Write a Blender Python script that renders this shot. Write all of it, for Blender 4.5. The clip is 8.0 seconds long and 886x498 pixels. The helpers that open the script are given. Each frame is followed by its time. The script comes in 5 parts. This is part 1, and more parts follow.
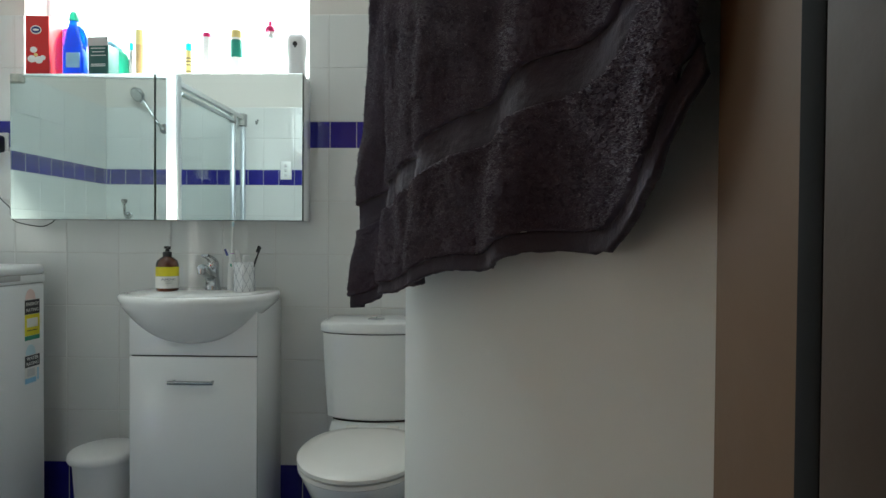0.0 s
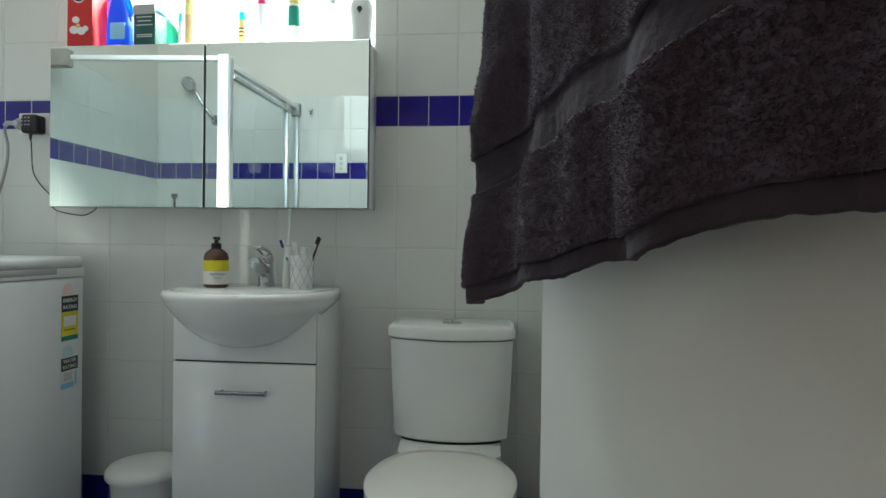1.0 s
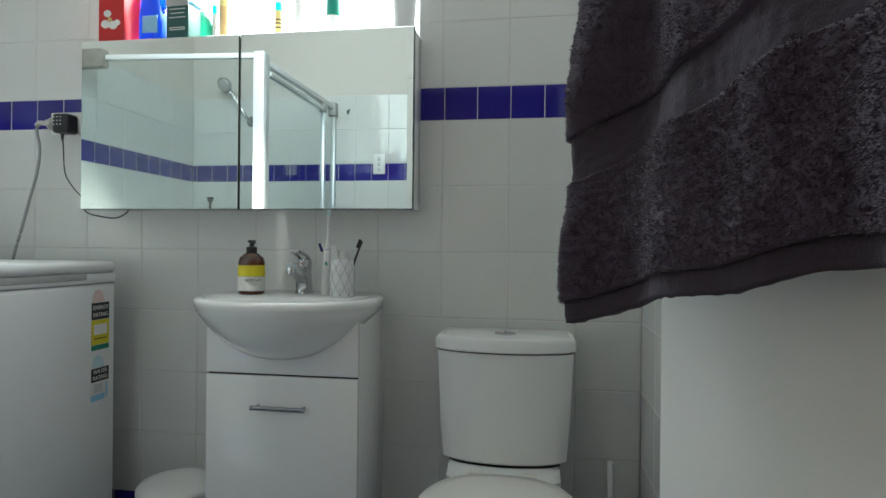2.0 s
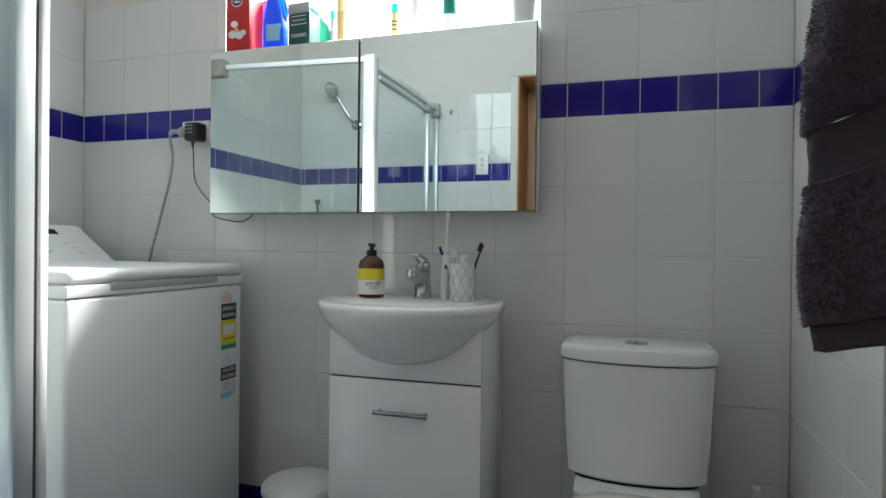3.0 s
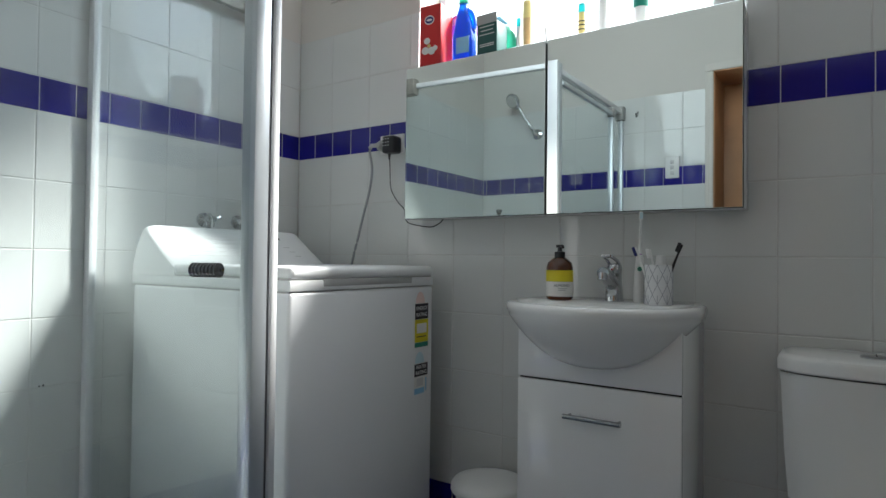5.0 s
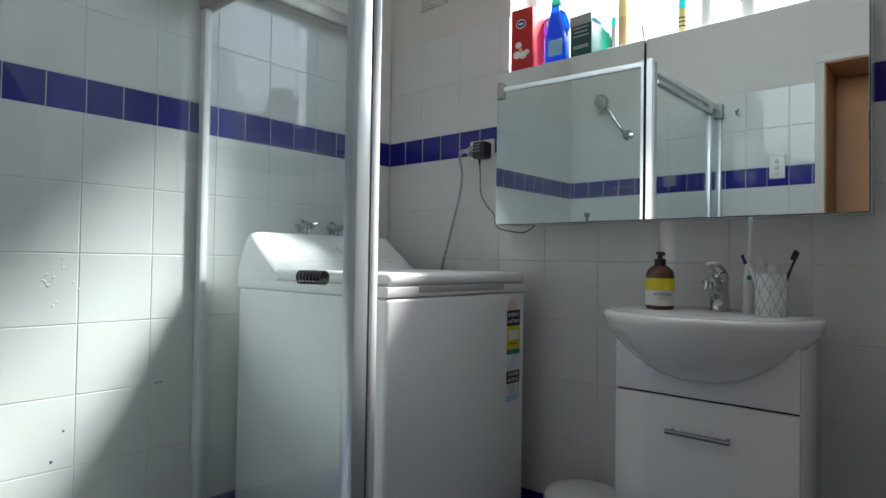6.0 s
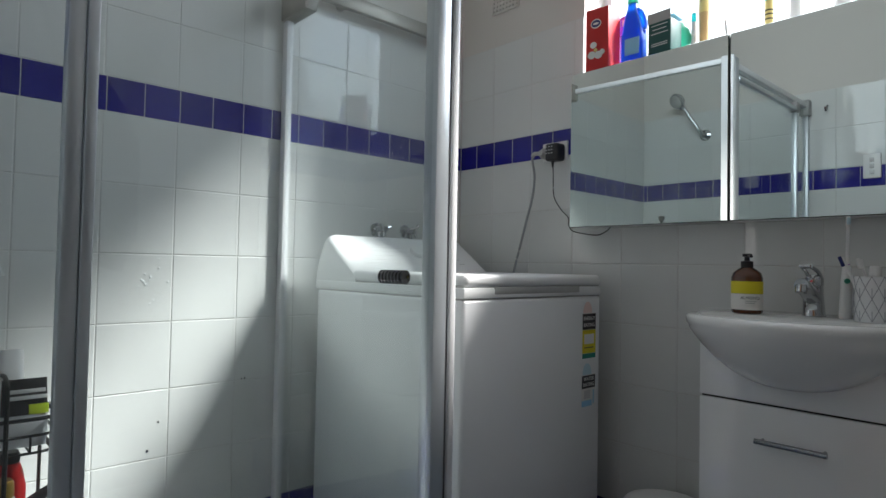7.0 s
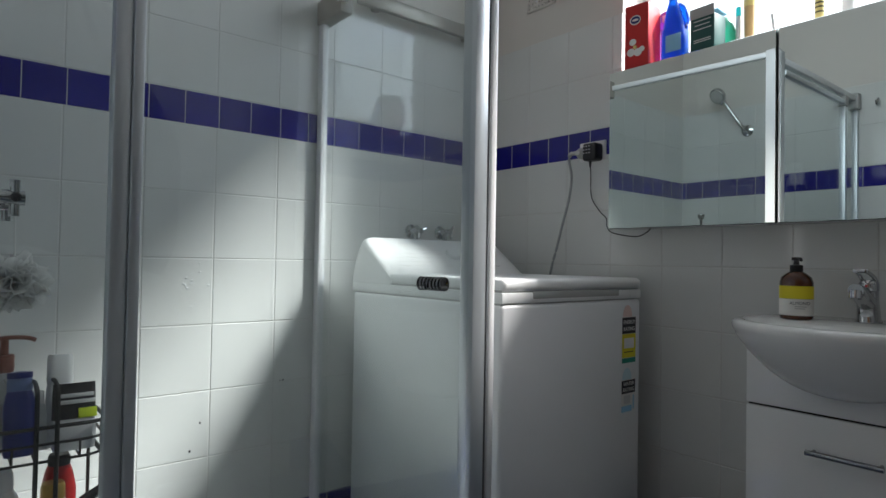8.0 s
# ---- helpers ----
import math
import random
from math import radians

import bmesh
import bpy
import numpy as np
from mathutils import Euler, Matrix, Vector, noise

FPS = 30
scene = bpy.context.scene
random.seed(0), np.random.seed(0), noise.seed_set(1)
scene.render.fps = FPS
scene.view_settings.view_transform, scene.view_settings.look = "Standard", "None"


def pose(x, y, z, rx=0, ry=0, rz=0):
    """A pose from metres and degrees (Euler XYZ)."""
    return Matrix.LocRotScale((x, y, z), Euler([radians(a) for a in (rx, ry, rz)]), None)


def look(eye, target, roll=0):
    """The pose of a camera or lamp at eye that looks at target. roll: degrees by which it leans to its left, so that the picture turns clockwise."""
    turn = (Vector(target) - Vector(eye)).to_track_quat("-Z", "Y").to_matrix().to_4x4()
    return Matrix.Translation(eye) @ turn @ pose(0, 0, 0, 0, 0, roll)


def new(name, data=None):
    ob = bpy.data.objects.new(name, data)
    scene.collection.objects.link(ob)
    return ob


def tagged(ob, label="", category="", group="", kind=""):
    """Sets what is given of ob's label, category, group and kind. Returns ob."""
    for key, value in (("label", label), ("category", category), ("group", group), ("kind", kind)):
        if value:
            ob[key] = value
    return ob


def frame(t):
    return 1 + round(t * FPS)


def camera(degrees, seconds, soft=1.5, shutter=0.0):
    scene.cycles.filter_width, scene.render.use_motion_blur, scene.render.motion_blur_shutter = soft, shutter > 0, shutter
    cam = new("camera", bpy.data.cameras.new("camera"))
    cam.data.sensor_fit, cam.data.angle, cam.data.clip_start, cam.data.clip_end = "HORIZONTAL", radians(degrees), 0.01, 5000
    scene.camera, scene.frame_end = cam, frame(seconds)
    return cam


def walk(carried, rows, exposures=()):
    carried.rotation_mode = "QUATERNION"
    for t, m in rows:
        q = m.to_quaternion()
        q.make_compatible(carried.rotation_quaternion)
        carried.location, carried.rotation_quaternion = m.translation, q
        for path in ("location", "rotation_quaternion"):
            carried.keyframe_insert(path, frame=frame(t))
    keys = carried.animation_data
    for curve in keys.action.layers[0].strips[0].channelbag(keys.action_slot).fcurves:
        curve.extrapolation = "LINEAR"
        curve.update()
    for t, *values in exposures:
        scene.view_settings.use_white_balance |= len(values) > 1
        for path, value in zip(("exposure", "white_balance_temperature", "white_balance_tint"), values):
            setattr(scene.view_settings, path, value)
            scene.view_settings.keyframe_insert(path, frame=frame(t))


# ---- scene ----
cam = camera(73.3, 8.0)
PATH = [
    (0, (0.12, 0.068, 0.961), (0.071, 2.068, 0.928), 0.4),
    (0.1, (0.103, 0.099, 0.954), (0.034, 2.098, 0.925), 0.5),
    (0.2, (0.08, 0.129, 0.945), (-0.008, 2.127, 0.919), 0.5),
    (0.5, (0.037, 0.194, 0.936), (-0.088, 2.19, 0.915), 0.7),
    (1, (-0.019, 0.366, 0.914), (-0.215, 2.356, 0.899), 0.7),
    (2.5, (-0.141, 0.523, 0.912), (-0.548, 2.481, 0.912), 0.6),
    (3, (-0.198, 0.545, 0.922), (-0.782, 2.457, 0.914), 0.6),
    (3.5, (-0.199, 0.563, 0.9), (-0.977, 2.406, 0.912), 0.5),
    (4, (-0.205, 0.556, 0.894), (-1.121, 2.334, 0.906), 0.3),
    (5.5, (-0.251, 0.524, 0.878), (-1.461, 2.116, 0.924), 0.9),
    (6, (-0.269, 0.513, 0.894), (-1.589, 2.015, 0.935), 0.9),
    (6.5, (-0.283, 0.495, 0.89), (-1.688, 1.917, 0.936), 1.0),
    (7, (-0.288, 0.486, 0.881), (-1.76, 1.838, 0.939), 1.1),
    (7.5, (-0.296, 0.482, 0.882), (-1.813, 1.784, 0.943), 1.1),
    (8, (-0.308, 0.481, 0.903), (-1.846, 1.753, 0.945), 1.0),
]
walk(cam, [(t, look(eye, target, roll)) for t, eye, target, roll in PATH],
     exposures=[(0, 2.82, 6100, 0), (1, 2.78, 6150, -2), (2.5, 2.75, 6100, 3), (4, 2.46, 6100, 6), (5.5, 2.10, 6050, 8), (7, 1.82, 6100, 10), (8, 1.62, 6100, 10)])

# ---- world, sun, window light ----
SUN_WAY = Vector((-0.71, -1.0, -1.19)).normalized()
world = bpy.data.worlds.new("sky")
scene.world = world
world.use_nodes = True
wn = world.node_tree.nodes
sky = wn.new("ShaderNodeTexSky")
sky.sky_type = "NISHITA"
sky.sun_disc = False
sky.sun_elevation = math.asin(-SUN_WAY.z)
sky.sun_rotation = math.atan2(-SUN_WAY.x, -SUN_WAY.y)
wn["Background"].inputs["Strength"].default_value = 0.08
world.node_tree.links.new(sky.outputs[0], wn["Background"].inputs["Color"])

sun_data = bpy.data.lights.new("sun", "SUN")
sun_data.energy = 4.3
sun_data.angle = radians(10.0)
sun_data.color = (1.0, 0.93, 0.84)
sun = new("sun", sun_data)
sun.matrix_world = look((0, 0, 0), SUN_WAY)

win_data = bpy.data.lights.new("window_daylight", "AREA")
win_data.shape = "RECTANGLE"
win_data.size, win_data.size_y = 1.35, 1.05
win_data.energy = 5.2
win_data.color = (0.95, 0.98, 1.0)
win_lamp = new("window_daylight", win_data)
win_lamp.matrix_world = look((-0.992, 2.60, 2.06), (-0.992, 1.4, 1.02))


def backdrop():
    """Bright hazy sky low over the neighbours' yard, past the window."""
    m = bpy.data.materials.new("hazy_sky")
    m.use_nodes = True
    n = m.node_tree.nodes
    n.remove(n["Principled BSDF"])
    e = n.new("ShaderNodeEmission")
    e.inputs["Color"].default_value = (0.94, 0.98, 1.0, 1)
    e.inputs["Strength"].default_value = 0.7
    m.node_tree.links.new(e.outputs[0], n["Material Output"].inputs["Surface"])
    bm = bmesh.new()
    bm.faces.new([bm.verts.new(p) for p in ((-7, 5.0, -1), (-7, 5.0, 3.7), (5, 5.0, 3.7), (5, 5.0, -1))])
    me = bpy.data.meshes.new("backdrop")
    bm.to_mesh(me)
    bm.free()
    me.materials.append(m)
    tagged(new("backdrop", me), "bright white hazy sky outside the window", "sky", kind="structure")


backdrop()


# ---- materials ----
def mat(name, col, rough=0.5, metal=0.0, var=0.05, scale=7.0, bump=0.0, bscale=90.0, rnd=0.0, coat=0.0, trans=0.0, spec=0.5, sheen=0.0, alpha=1.0, ior=1.45, rvar=0.06):
    m = bpy.data.materials.new(name)
    m.use_nodes = True
    nt = m.node_tree
    n, l = nt.nodes, nt.links
    b = n["Principled BSDF"]
    tc = n.new("ShaderNodeTexCoord")
    nz = n.new("ShaderNodeTexNoise")
    nz.inputs["Scale"].default_value = scale
    nz.inputs["Detail"].default_value = 6
    l.new(tc.outputs["Object"], nz.inputs["Vector"])
    mix = n.new("ShaderNodeMix")
    mix.data_type = "RGBA"
    mix.inputs["A"].default_value = (*[max(0, c * (1 - var)) for c in col], 1)
    mix.inputs["B"].default_value = (*[min(1, c * (1 + var)) for c in col], 1)
    l.new(nz.outputs["Fac"], mix.inputs["Factor"])
    out = mix.outputs["Result"]
    if rnd:
        oi = n.new("ShaderNodeObjectInfo")
        mr = n.new("ShaderNodeMapRange")
        mr.inputs["To Min"].default_value = 1 - rnd
        mr.inputs["To Max"].default_value = 1 + rnd
        l.new(oi.outputs["Random"], mr.inputs["Value"])
        hs = n.new("ShaderNodeHueSaturation")
        l.new(mr.outputs["Result"], hs.inputs["Value"])
        l.new(out, hs.inputs["Color"])
        out = hs.outputs["Color"]
    l.new(out, b.inputs["Base Color"])
    rr = n.new("ShaderNodeMapRange")
    rr.inputs["To Min"].default_value = max(0.0, rough - rvar)
    rr.inputs["To Max"].default_value = min(1.0, rough + rvar)
    n2 = n.new("ShaderNodeTexNoise")
    n2.inputs["Scale"].default_value = scale * 4
    n2.inputs["Detail"].default_value = 4
    l.new(tc.outputs["Object"], n2.inputs["Vector"])
    l.new(n2.outputs["Fac"], rr.inputs["Value"])
    l.new(rr.outputs["Result"], b.inputs["Roughness"])
    b.inputs["Metallic"].default_value = metal
    b.inputs["Coat Weight"].default_value = coat
    b.inputs["Coat Roughness"].default_value = 0.06
    b.inputs["Transmission Weight"].default_value = trans
    b.inputs["Specular IOR Level"].default_value = spec
    b.inputs["IOR"].default_value = ior
    b.inputs["Alpha"].default_value = alpha
    if sheen:
        b.inputs["Sheen Weight"].default_value = sheen
        b.inputs["Sheen Roughness"].default_value = 0.5
    if bump:
        n3 = n.new("ShaderNodeTexNoise")
        n3.inputs["Scale"].default_value = bscale
        n3.inputs["Detail"].default_value = 5
        l.new(tc.outputs["Object"], n3.inputs["Vector"])
        bp = n.new("ShaderNodeBump")
        bp.inputs["Strength"].default_value = bump
        bp.inputs["Distance"].default_value = 0.004
        l.new(n3.outputs["Fac"], bp.inputs["Height"])
        l.new(bp.outputs["Normal"], b.inputs["Normal"])
    return m


WHITE_TILE = mat("white_tile", (0.68, 0.69, 0.675), 0.028, var=0.03, scale=3, bump=0.025, bscale=6, rnd=0.02, rvar=0.012)
BLUE_TILE = mat("blue_tile", (0.020, 0.018, 0.22), 0.07, var=0.25, scale=9, bump=0.16, bscale=18, rnd=0.12, rvar=0.03)
GROUT = mat("grout", (0.62, 0.61, 0.59), 0.9, var=0.12, scale=5, bump=0.3, bscale=200)
PAINT = mat("cream_wall_paint", (0.66, 0.63, 0.59), 0.75, var=0.03, scale=2, bump=0.1, bscale=120)
CEIL = mat("ceiling_paint", (0.82, 0.81, 0.78), 0.8, var=0.03, scale=2)
FLOOR_TILE = mat("floor_tile", (0.24, 0.27, 0.34), 0.35, var=0.1, scale=6, rnd=0.05)
DOOR_PAINT = mat("door_paint", (0.80, 0.80, 0.76), 0.42, var=0.02, scale=2.5, bump=0.05, bscale=50)
# orange lining wood with the dim doorway's shade put into its colour
JAMB_SHADED = mat("shaded_orange_wood", (0.150, 0.093, 0.056), 0.65, var=0.2, scale=5, bump=0.1, bscale=60, spec=0.25)
# same frame wood, darker still: the unlit hall side's shade as colour
STOP_SHADED = mat("deep_shaded_wood", (0.060, 0.040, 0.027), 0.65, var=0.2, scale=5, bump=0.1, bscale=60, spec=0.25)
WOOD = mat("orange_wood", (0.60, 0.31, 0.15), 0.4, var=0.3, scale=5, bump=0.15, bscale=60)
LACQUER = mat("white_gloss_lacquer", (0.86, 0.87, 0.87), 0.10, var=0.015, scale=3, coat=0.4)
CERAMIC = mat("white_ceramic", (0.82, 0.83, 0.82), 0.09, var=0.02, scale=3, coat=0.5)
SEAT_PLASTIC = mat("toilet_seat_plastic", (0.80, 0.78, 0.74), 0.22, var=0.03, scale=4)
ENAMEL = mat("white_enamel", (0.80, 0.81, 0.82), 0.30, var=0.01, scale=2, rvar=0.02)
WM_PLASTIC = mat("white_appliance_plastic", (0.80, 0.81, 0.81), 0.33, var=0.01, scale=3, rvar=0.03)
DARK_GAP = mat("dark_gap", (0.02, 0.02, 0.02), 0.9, spec=0.1)
MIRROR = mat("mirror_glass", (0.68, 0.73, 0.705), 0.012, metal=1.0, var=0.0, rvar=0.008)
MIRROR_EDGE = mat("mirror_edge", (0.10, 0.12, 0.11), 0.3, metal=0.4)
CHROME = mat("chrome", (0.52, 0.53, 0.54), 0.06, metal=1.0, var=0.08, scale=20)
BAR_CHROME = mat("satin_chrome", (0.34, 0.35, 0.36), 0.16, metal=1.0, var=0.08, scale=20)
DARK_CHROME = mat("dark_chrome", (0.20, 0.20, 0.21), 0.10, metal=1.0, var=0.08, scale=20)
STEEL = mat("brushed_metal_rail", (0.25, 0.235, 0.21), 0.42, metal=0.8, var=0.35, scale=12, bump=0.08, bscale=140)
ALU = mat("satin_aluminium", (0.58, 0.62, 0.65), 0.33, metal=0.65, var=0.06, scale=6, bump=0.03, bscale=200)
ALU_WHITE = mat("white_powder_coat", (0.78, 0.79, 0.80), 0.3, var=0.03)
RUBBER = mat("grey_seal", (0.14, 0.14, 0.15), 0.7)
WHITE_PL = mat("white_plastic", (0.80, 0.80, 0.79), 0.35, var=0.03)
GREY_PL = mat("grey_plastic", (0.42, 0.42, 0.41), 0.5, var=0.06)
GRIME = mat("grimy_grey_plastic", (0.30, 0.28, 0.25), 0.55, var=0.3, scale=25)
LIGHT_GREY = mat("light_grey_plastic", (0.60, 0.60, 0.60), 0.45)
BLACK_PL = mat("black_plastic", (0.018, 0.018, 0.02), 0.4, var=0.2)
BLACK_WIRE = mat("black_coated_wire", (0.015, 0.015, 0.015), 0.45, var=0.3, scale=40)
AMBER = mat("amber_bottle", (0.085, 0.022, 0.006), 0.12, var=0.15, coat=0.5)
YELLOW = mat("yellow_label", (0.72, 0.62, 0.02), 0.5, var=0.04)
PAPER = mat("white_label_paper", (0.78, 0.77, 0.74), 0.6, var=0.03)
INK = mat("dark_ink", (0.03, 0.03, 0.035), 0.6)
RED = mat("red_carton", (0.55, 0.018, 0.018), 0.4, var=0.1)
PURPLE = mat("purple_plastic", (0.26, 0.03, 0.36), 0.35, var=0.1, trans=0.55)
BLUE_PL = mat("blue_plastic", (0.012, 0.16, 0.85), 0.35, var=0.1, trans=0.55)
NAVY = mat("navy_label", (0.02, 0.03, 0.16), 0.4)
SILVER_FOIL = mat("silver_foil", (0.72, 0.73, 0.74), 0.42, metal=0.35, var=0.1, bump=0.2, bscale=30)
SLATE_BLUE = mat("slate_blue_plastic", (0.16, 0.22, 0.42), 0.35)
NAVY_PL = mat("navy_plastic", (0.022, 0.032, 0.20), 0.3, var=0.1)
GREEN_CARD = mat("dark_green_carton", (0.02, 0.09, 0.08), 0.5, var=0.15)
GREEN_PL = mat("green_plastic", (0.03, 0.30, 0.17), 0.35, var=0.1, trans=0.55)
TEAL = mat("teal_plastic", (0.02, 0.36, 0.36), 0.4, trans=0.55)
MINT = mat("mint_liquid_plastic", (0.60, 0.82, 0.68), 0.4, var=0.1, trans=0.55)
PINK = mat("pink_cap", (0.62, 0.02, 0.14), 0.4)
RED_PL = mat("red_plastic", (0.50, 0.02, 0.02), 0.35)
CREAM_Y = mat("pale_yellow_plastic", (0.72, 0.58, 0.22), 0.4)
TAN = mat("tan_handle", (0.55, 0.36, 0.16), 0.5)
TERRA = mat("terracotta_pump", (0.24, 0.085, 0.055), 0.4)
GOLD = mat("gold_cap", (0.55, 0.36, 0.09), 0.3, metal=0.7)
LOOFAH = mat("white_net_sponge", (0.78, 0.78, 0.75), 0.7, sheen=0.3)
LIME = mat("lime_sticker", (0.55, 0.70, 0.03), 0.5)
PALE_BLUE = mat("pale_blue_print", (0.30, 0.58, 0.78), 0.5)
ICE = mat("ice_blue_print", (0.58, 0.74, 0.80), 0.5)
SALMON = mat("salmon_print", (0.78, 0.60, 0.56), 0.5)
DEEP_GREEN = mat("deep_green_print", (0.02, 0.22, 0.16), 0.5)
CUP = mat("white_cup_glaze", (0.78, 0.79, 0.80), 0.25)
CUP_LINE = mat("grey_cup_line", (0.33, 0.34, 0.38), 0.4)
VENT_SHADE = mat("shadow_grille", (0.10, 0.085, 0.075), 0.8)
CABLE_GREY = mat("grey_cable", (0.33, 0.34, 0.35), 0.5)
SCREEN_BLACK = mat("display_glass", (0.01, 0.01, 0.012), 0.15)


def glass_mat(name, tint, rough, mixg):
    """Thin sheet glass: clear straight through, with a mirror sheen that grows at a glance."""
    m = bpy.data.materials.new(name)
    m.use_nodes = True
    n, l = m.node_tree.nodes, m.node_tree.links
    n.remove(n["Principled BSDF"])
    tr = n.new("ShaderNodeBsdfTransparent")
    tr.inputs["Color"].default_value = (*tint, 1)
    gl = n.new("ShaderNodeBsdfGlossy")
    gl.inputs["Roughness"].default_value = rough
    gl.inputs["Color"].default_value = (0.95, 0.97, 0.97, 1)
    lw = n.new("ShaderNodeLayerWeight")
    lw.inputs["Blend"].default_value = 0.5
    pw = n.new("ShaderNodeMath")
    pw.operation = "POWER"
    pw.inputs[1].default_value = 4.5
    l.new(lw.outputs["Facing"], pw.inputs[0])
    fr = n.new("ShaderNodeMapRange")
    fr.inputs["To Min"].default_value = 0.035
    fr.inputs["To Max"].default_value = 0.85
    l.new(pw.outputs[0], fr.inputs["Value"])
    df = n.new("ShaderNodeBsdfDiffuse")
    df.inputs["Color"].default_value = (0.75, 0.80, 0.80, 1)
    a = n.new("ShaderNodeMixShader")
    l.new(fr.outputs[0], a.inputs["Fac"])
    l.new(tr.outputs[0], a.inputs[1])
    l.new(gl.outputs[0], a.inputs[2])
    # dried water film
    tc = n.new("ShaderNodeTexCoord")
    nz = n.new("ShaderNodeTexNoise")
    nz.inputs["Scale"].default_value = 5
    nz.inputs["Detail"].default_value = 8
    l.new(tc.outputs["Object"], nz.inputs["Vector"])
    mr = n.new("ShaderNodeMapRange")
    mr.inputs["From Min"].default_value = 0.3
    mr.inputs["From Max"].default_value = 0.8
    mr.inputs["To Min"].default_value = mixg * 0.3
    mr.inputs["To Max"].default_value = mixg * 1.6
    l.new(nz.outputs["Fac"], mr.inputs["Value"])
    b = n.new("ShaderNodeMixShader")
    l.new(mr.outputs["Result"], b.inputs["Fac"])
    l.new(a.outputs[0], b.inputs[1])
    l.new(df.outputs[0], b.inputs[2])
    l.new(b.outputs[0], n["Material Output"].inputs["Surface"])
    return m


SHOWER_GLASS = glass_mat("shower_glass", (0.935, 0.958, 0.96), 0.01, 0.016)
WINDOW_GLASS = glass_mat("window_glass", (0.97, 0.98, 0.98), 0.05, 0.03)
DROP = mat("dried_water_drop", (0.80, 0.83, 0.84), 0.15)


def towel_mat():
    """Terry cotton: every loop of the pile has a shade of its own."""
    m = mat("plum_grey_terry", (0.080, 0.064, 0.094), 0.95, var=0.22, scale=30, sheen=0.2, spec=0.1)
    n, l = m.node_tree.nodes, m.node_tree.links
    b = n["Principled BSDF"]
    src = b.inputs["Base Color"].links[0].from_socket
    geo = n.new("ShaderNodeNewGeometry")
    mr = n.new("ShaderNodeMapRange")
    mr.inputs["To Min"].default_value = 0.87
    mr.inputs["To Max"].default_value = 1.13
    l.new(geo.outputs["Random Per Island"], mr.inputs["Value"])
    hs = n.new("ShaderNodeHueSaturation")
    l.new(mr.outputs["Result"], hs.inputs["Value"])
    l.new(src, hs.inputs["Color"])
    l.new(hs.outputs["Color"], b.inputs["Base Color"])
    return m


TERRY = towel_mat()
TOWEL_BAND = mat("plum_grey_woven_band", (0.055, 0.045, 0.062), 0.9, var=0.12, scale=30, bump=0.25, bscale=400, sheen=0.1, spec=0.15)


# ---- building helpers ----
def box(x0, y0, z0, x1, y1, z1, bevel=0.0, seg=2, bm=None):
    """A box between two corners, its edges rounded."""
    b = bmesh.new()
    bmesh.ops.create_cube(b, size=1)
    sx, sy, sz = abs(x1 - x0), abs(y1 - y0), abs(z1 - z0)
    for v in b.verts:
        v.co = Vector(((x0 + x1) / 2 + v.co.x * sx, (y0 + y1) / 2 + v.co.y * sy, (z0 + z1) / 2 + v.co.z * sz))
    if bevel:
        bmesh.ops.bevel(b, geom=b.edges[:], offset=min(bevel, 0.49 * min(sx, sy, sz)), segments=seg, profile=0.5, affect="EDGES")
    return join(bm, b)


def join(bm, b):
    if bm is None:
        return b
    me = bpy.data.meshes.new("t")
    b.to_mesh(me)
    b.free()
    bm.from_mesh(me)
    bpy.data.meshes.remove(me)
    return bm


def lathe(profile, seg=32, sx=1.0, sy=1.0, bm=None):
    """A body of revolution round z from (radius, height) pairs, closed at both ends."""
    rings = [[(r * sx * math.cos(2 * math.pi * k / seg), r * sy * math.sin(2 * math.pi * k / seg), z) for k in range(seg)] for r, z in profile]
    return loft(rings, bm=bm)


def loft(rings, bm=None, caps=(True, True), closed=True):
    b = bmesh.new()
    vs = [[b.verts.new(p) for p in ring] for ring in rings]
    n = len(vs[0])
    for a, c in zip(vs, vs[1:]):
        for k in range(n if closed else n - 1):
            b.faces.new((a[k], a[(k + 1) % n], c[(k + 1) % n], c[k]))
    if caps[0]:
        b.faces.new(list(reversed(vs[0])))
    if caps[1]:
        b.faces.new(vs[-1])
    bmesh.ops.remove_doubles(b, verts=b.verts[:], dist=1e-6)
    bmesh.ops.recalc_face_normals(b, faces=b.faces[:])
    return join(bm, b)


def smooth_path(pts, n=6):
    """Catmull-Rom points through pts."""
    p = [Vector(q) for q in pts]
    p = [p[0]] + p + [p[-1]]
    out = []
    for i in range(1, len(p) - 2):
        for k in range(n):
            t = k / n
            a, b, c, d = p[i - 1], p[i], p[i + 1], p[i + 2]
            out.append(0.5 * (2 * b + (c - a) * t + (2 * a - 5 * b + 4 * c - d) * t * t + (3 * b - a - 3 * c + d) * t ** 3))
    out.append(p[-2])
    return out


def tube(pts, r, seg=10, bm=None, radii=None):
    """A round bar along points."""
    pts = [Vector(p) for p in pts]
    rings = []
    up = Vector((0, 0, 1))
    for i, p in enumerate(pts):
        d = (pts[min(i + 1, len(pts) - 1)] - pts[max(i - 1, 0)]).normalized()
        ref = up if abs(d.z) < 0.95 else Vector((1, 0, 0))
        a = d.cross(ref).normalized()
        c = a.cross(d)
        rad = radii[i] if radii else r
        rings.append([p + a * rad * math.cos(2 * math.pi * k / seg) + c * rad * math.sin(2 * math.pi * k / seg) for k in range(seg)])
    return loft(rings, bm=bm)


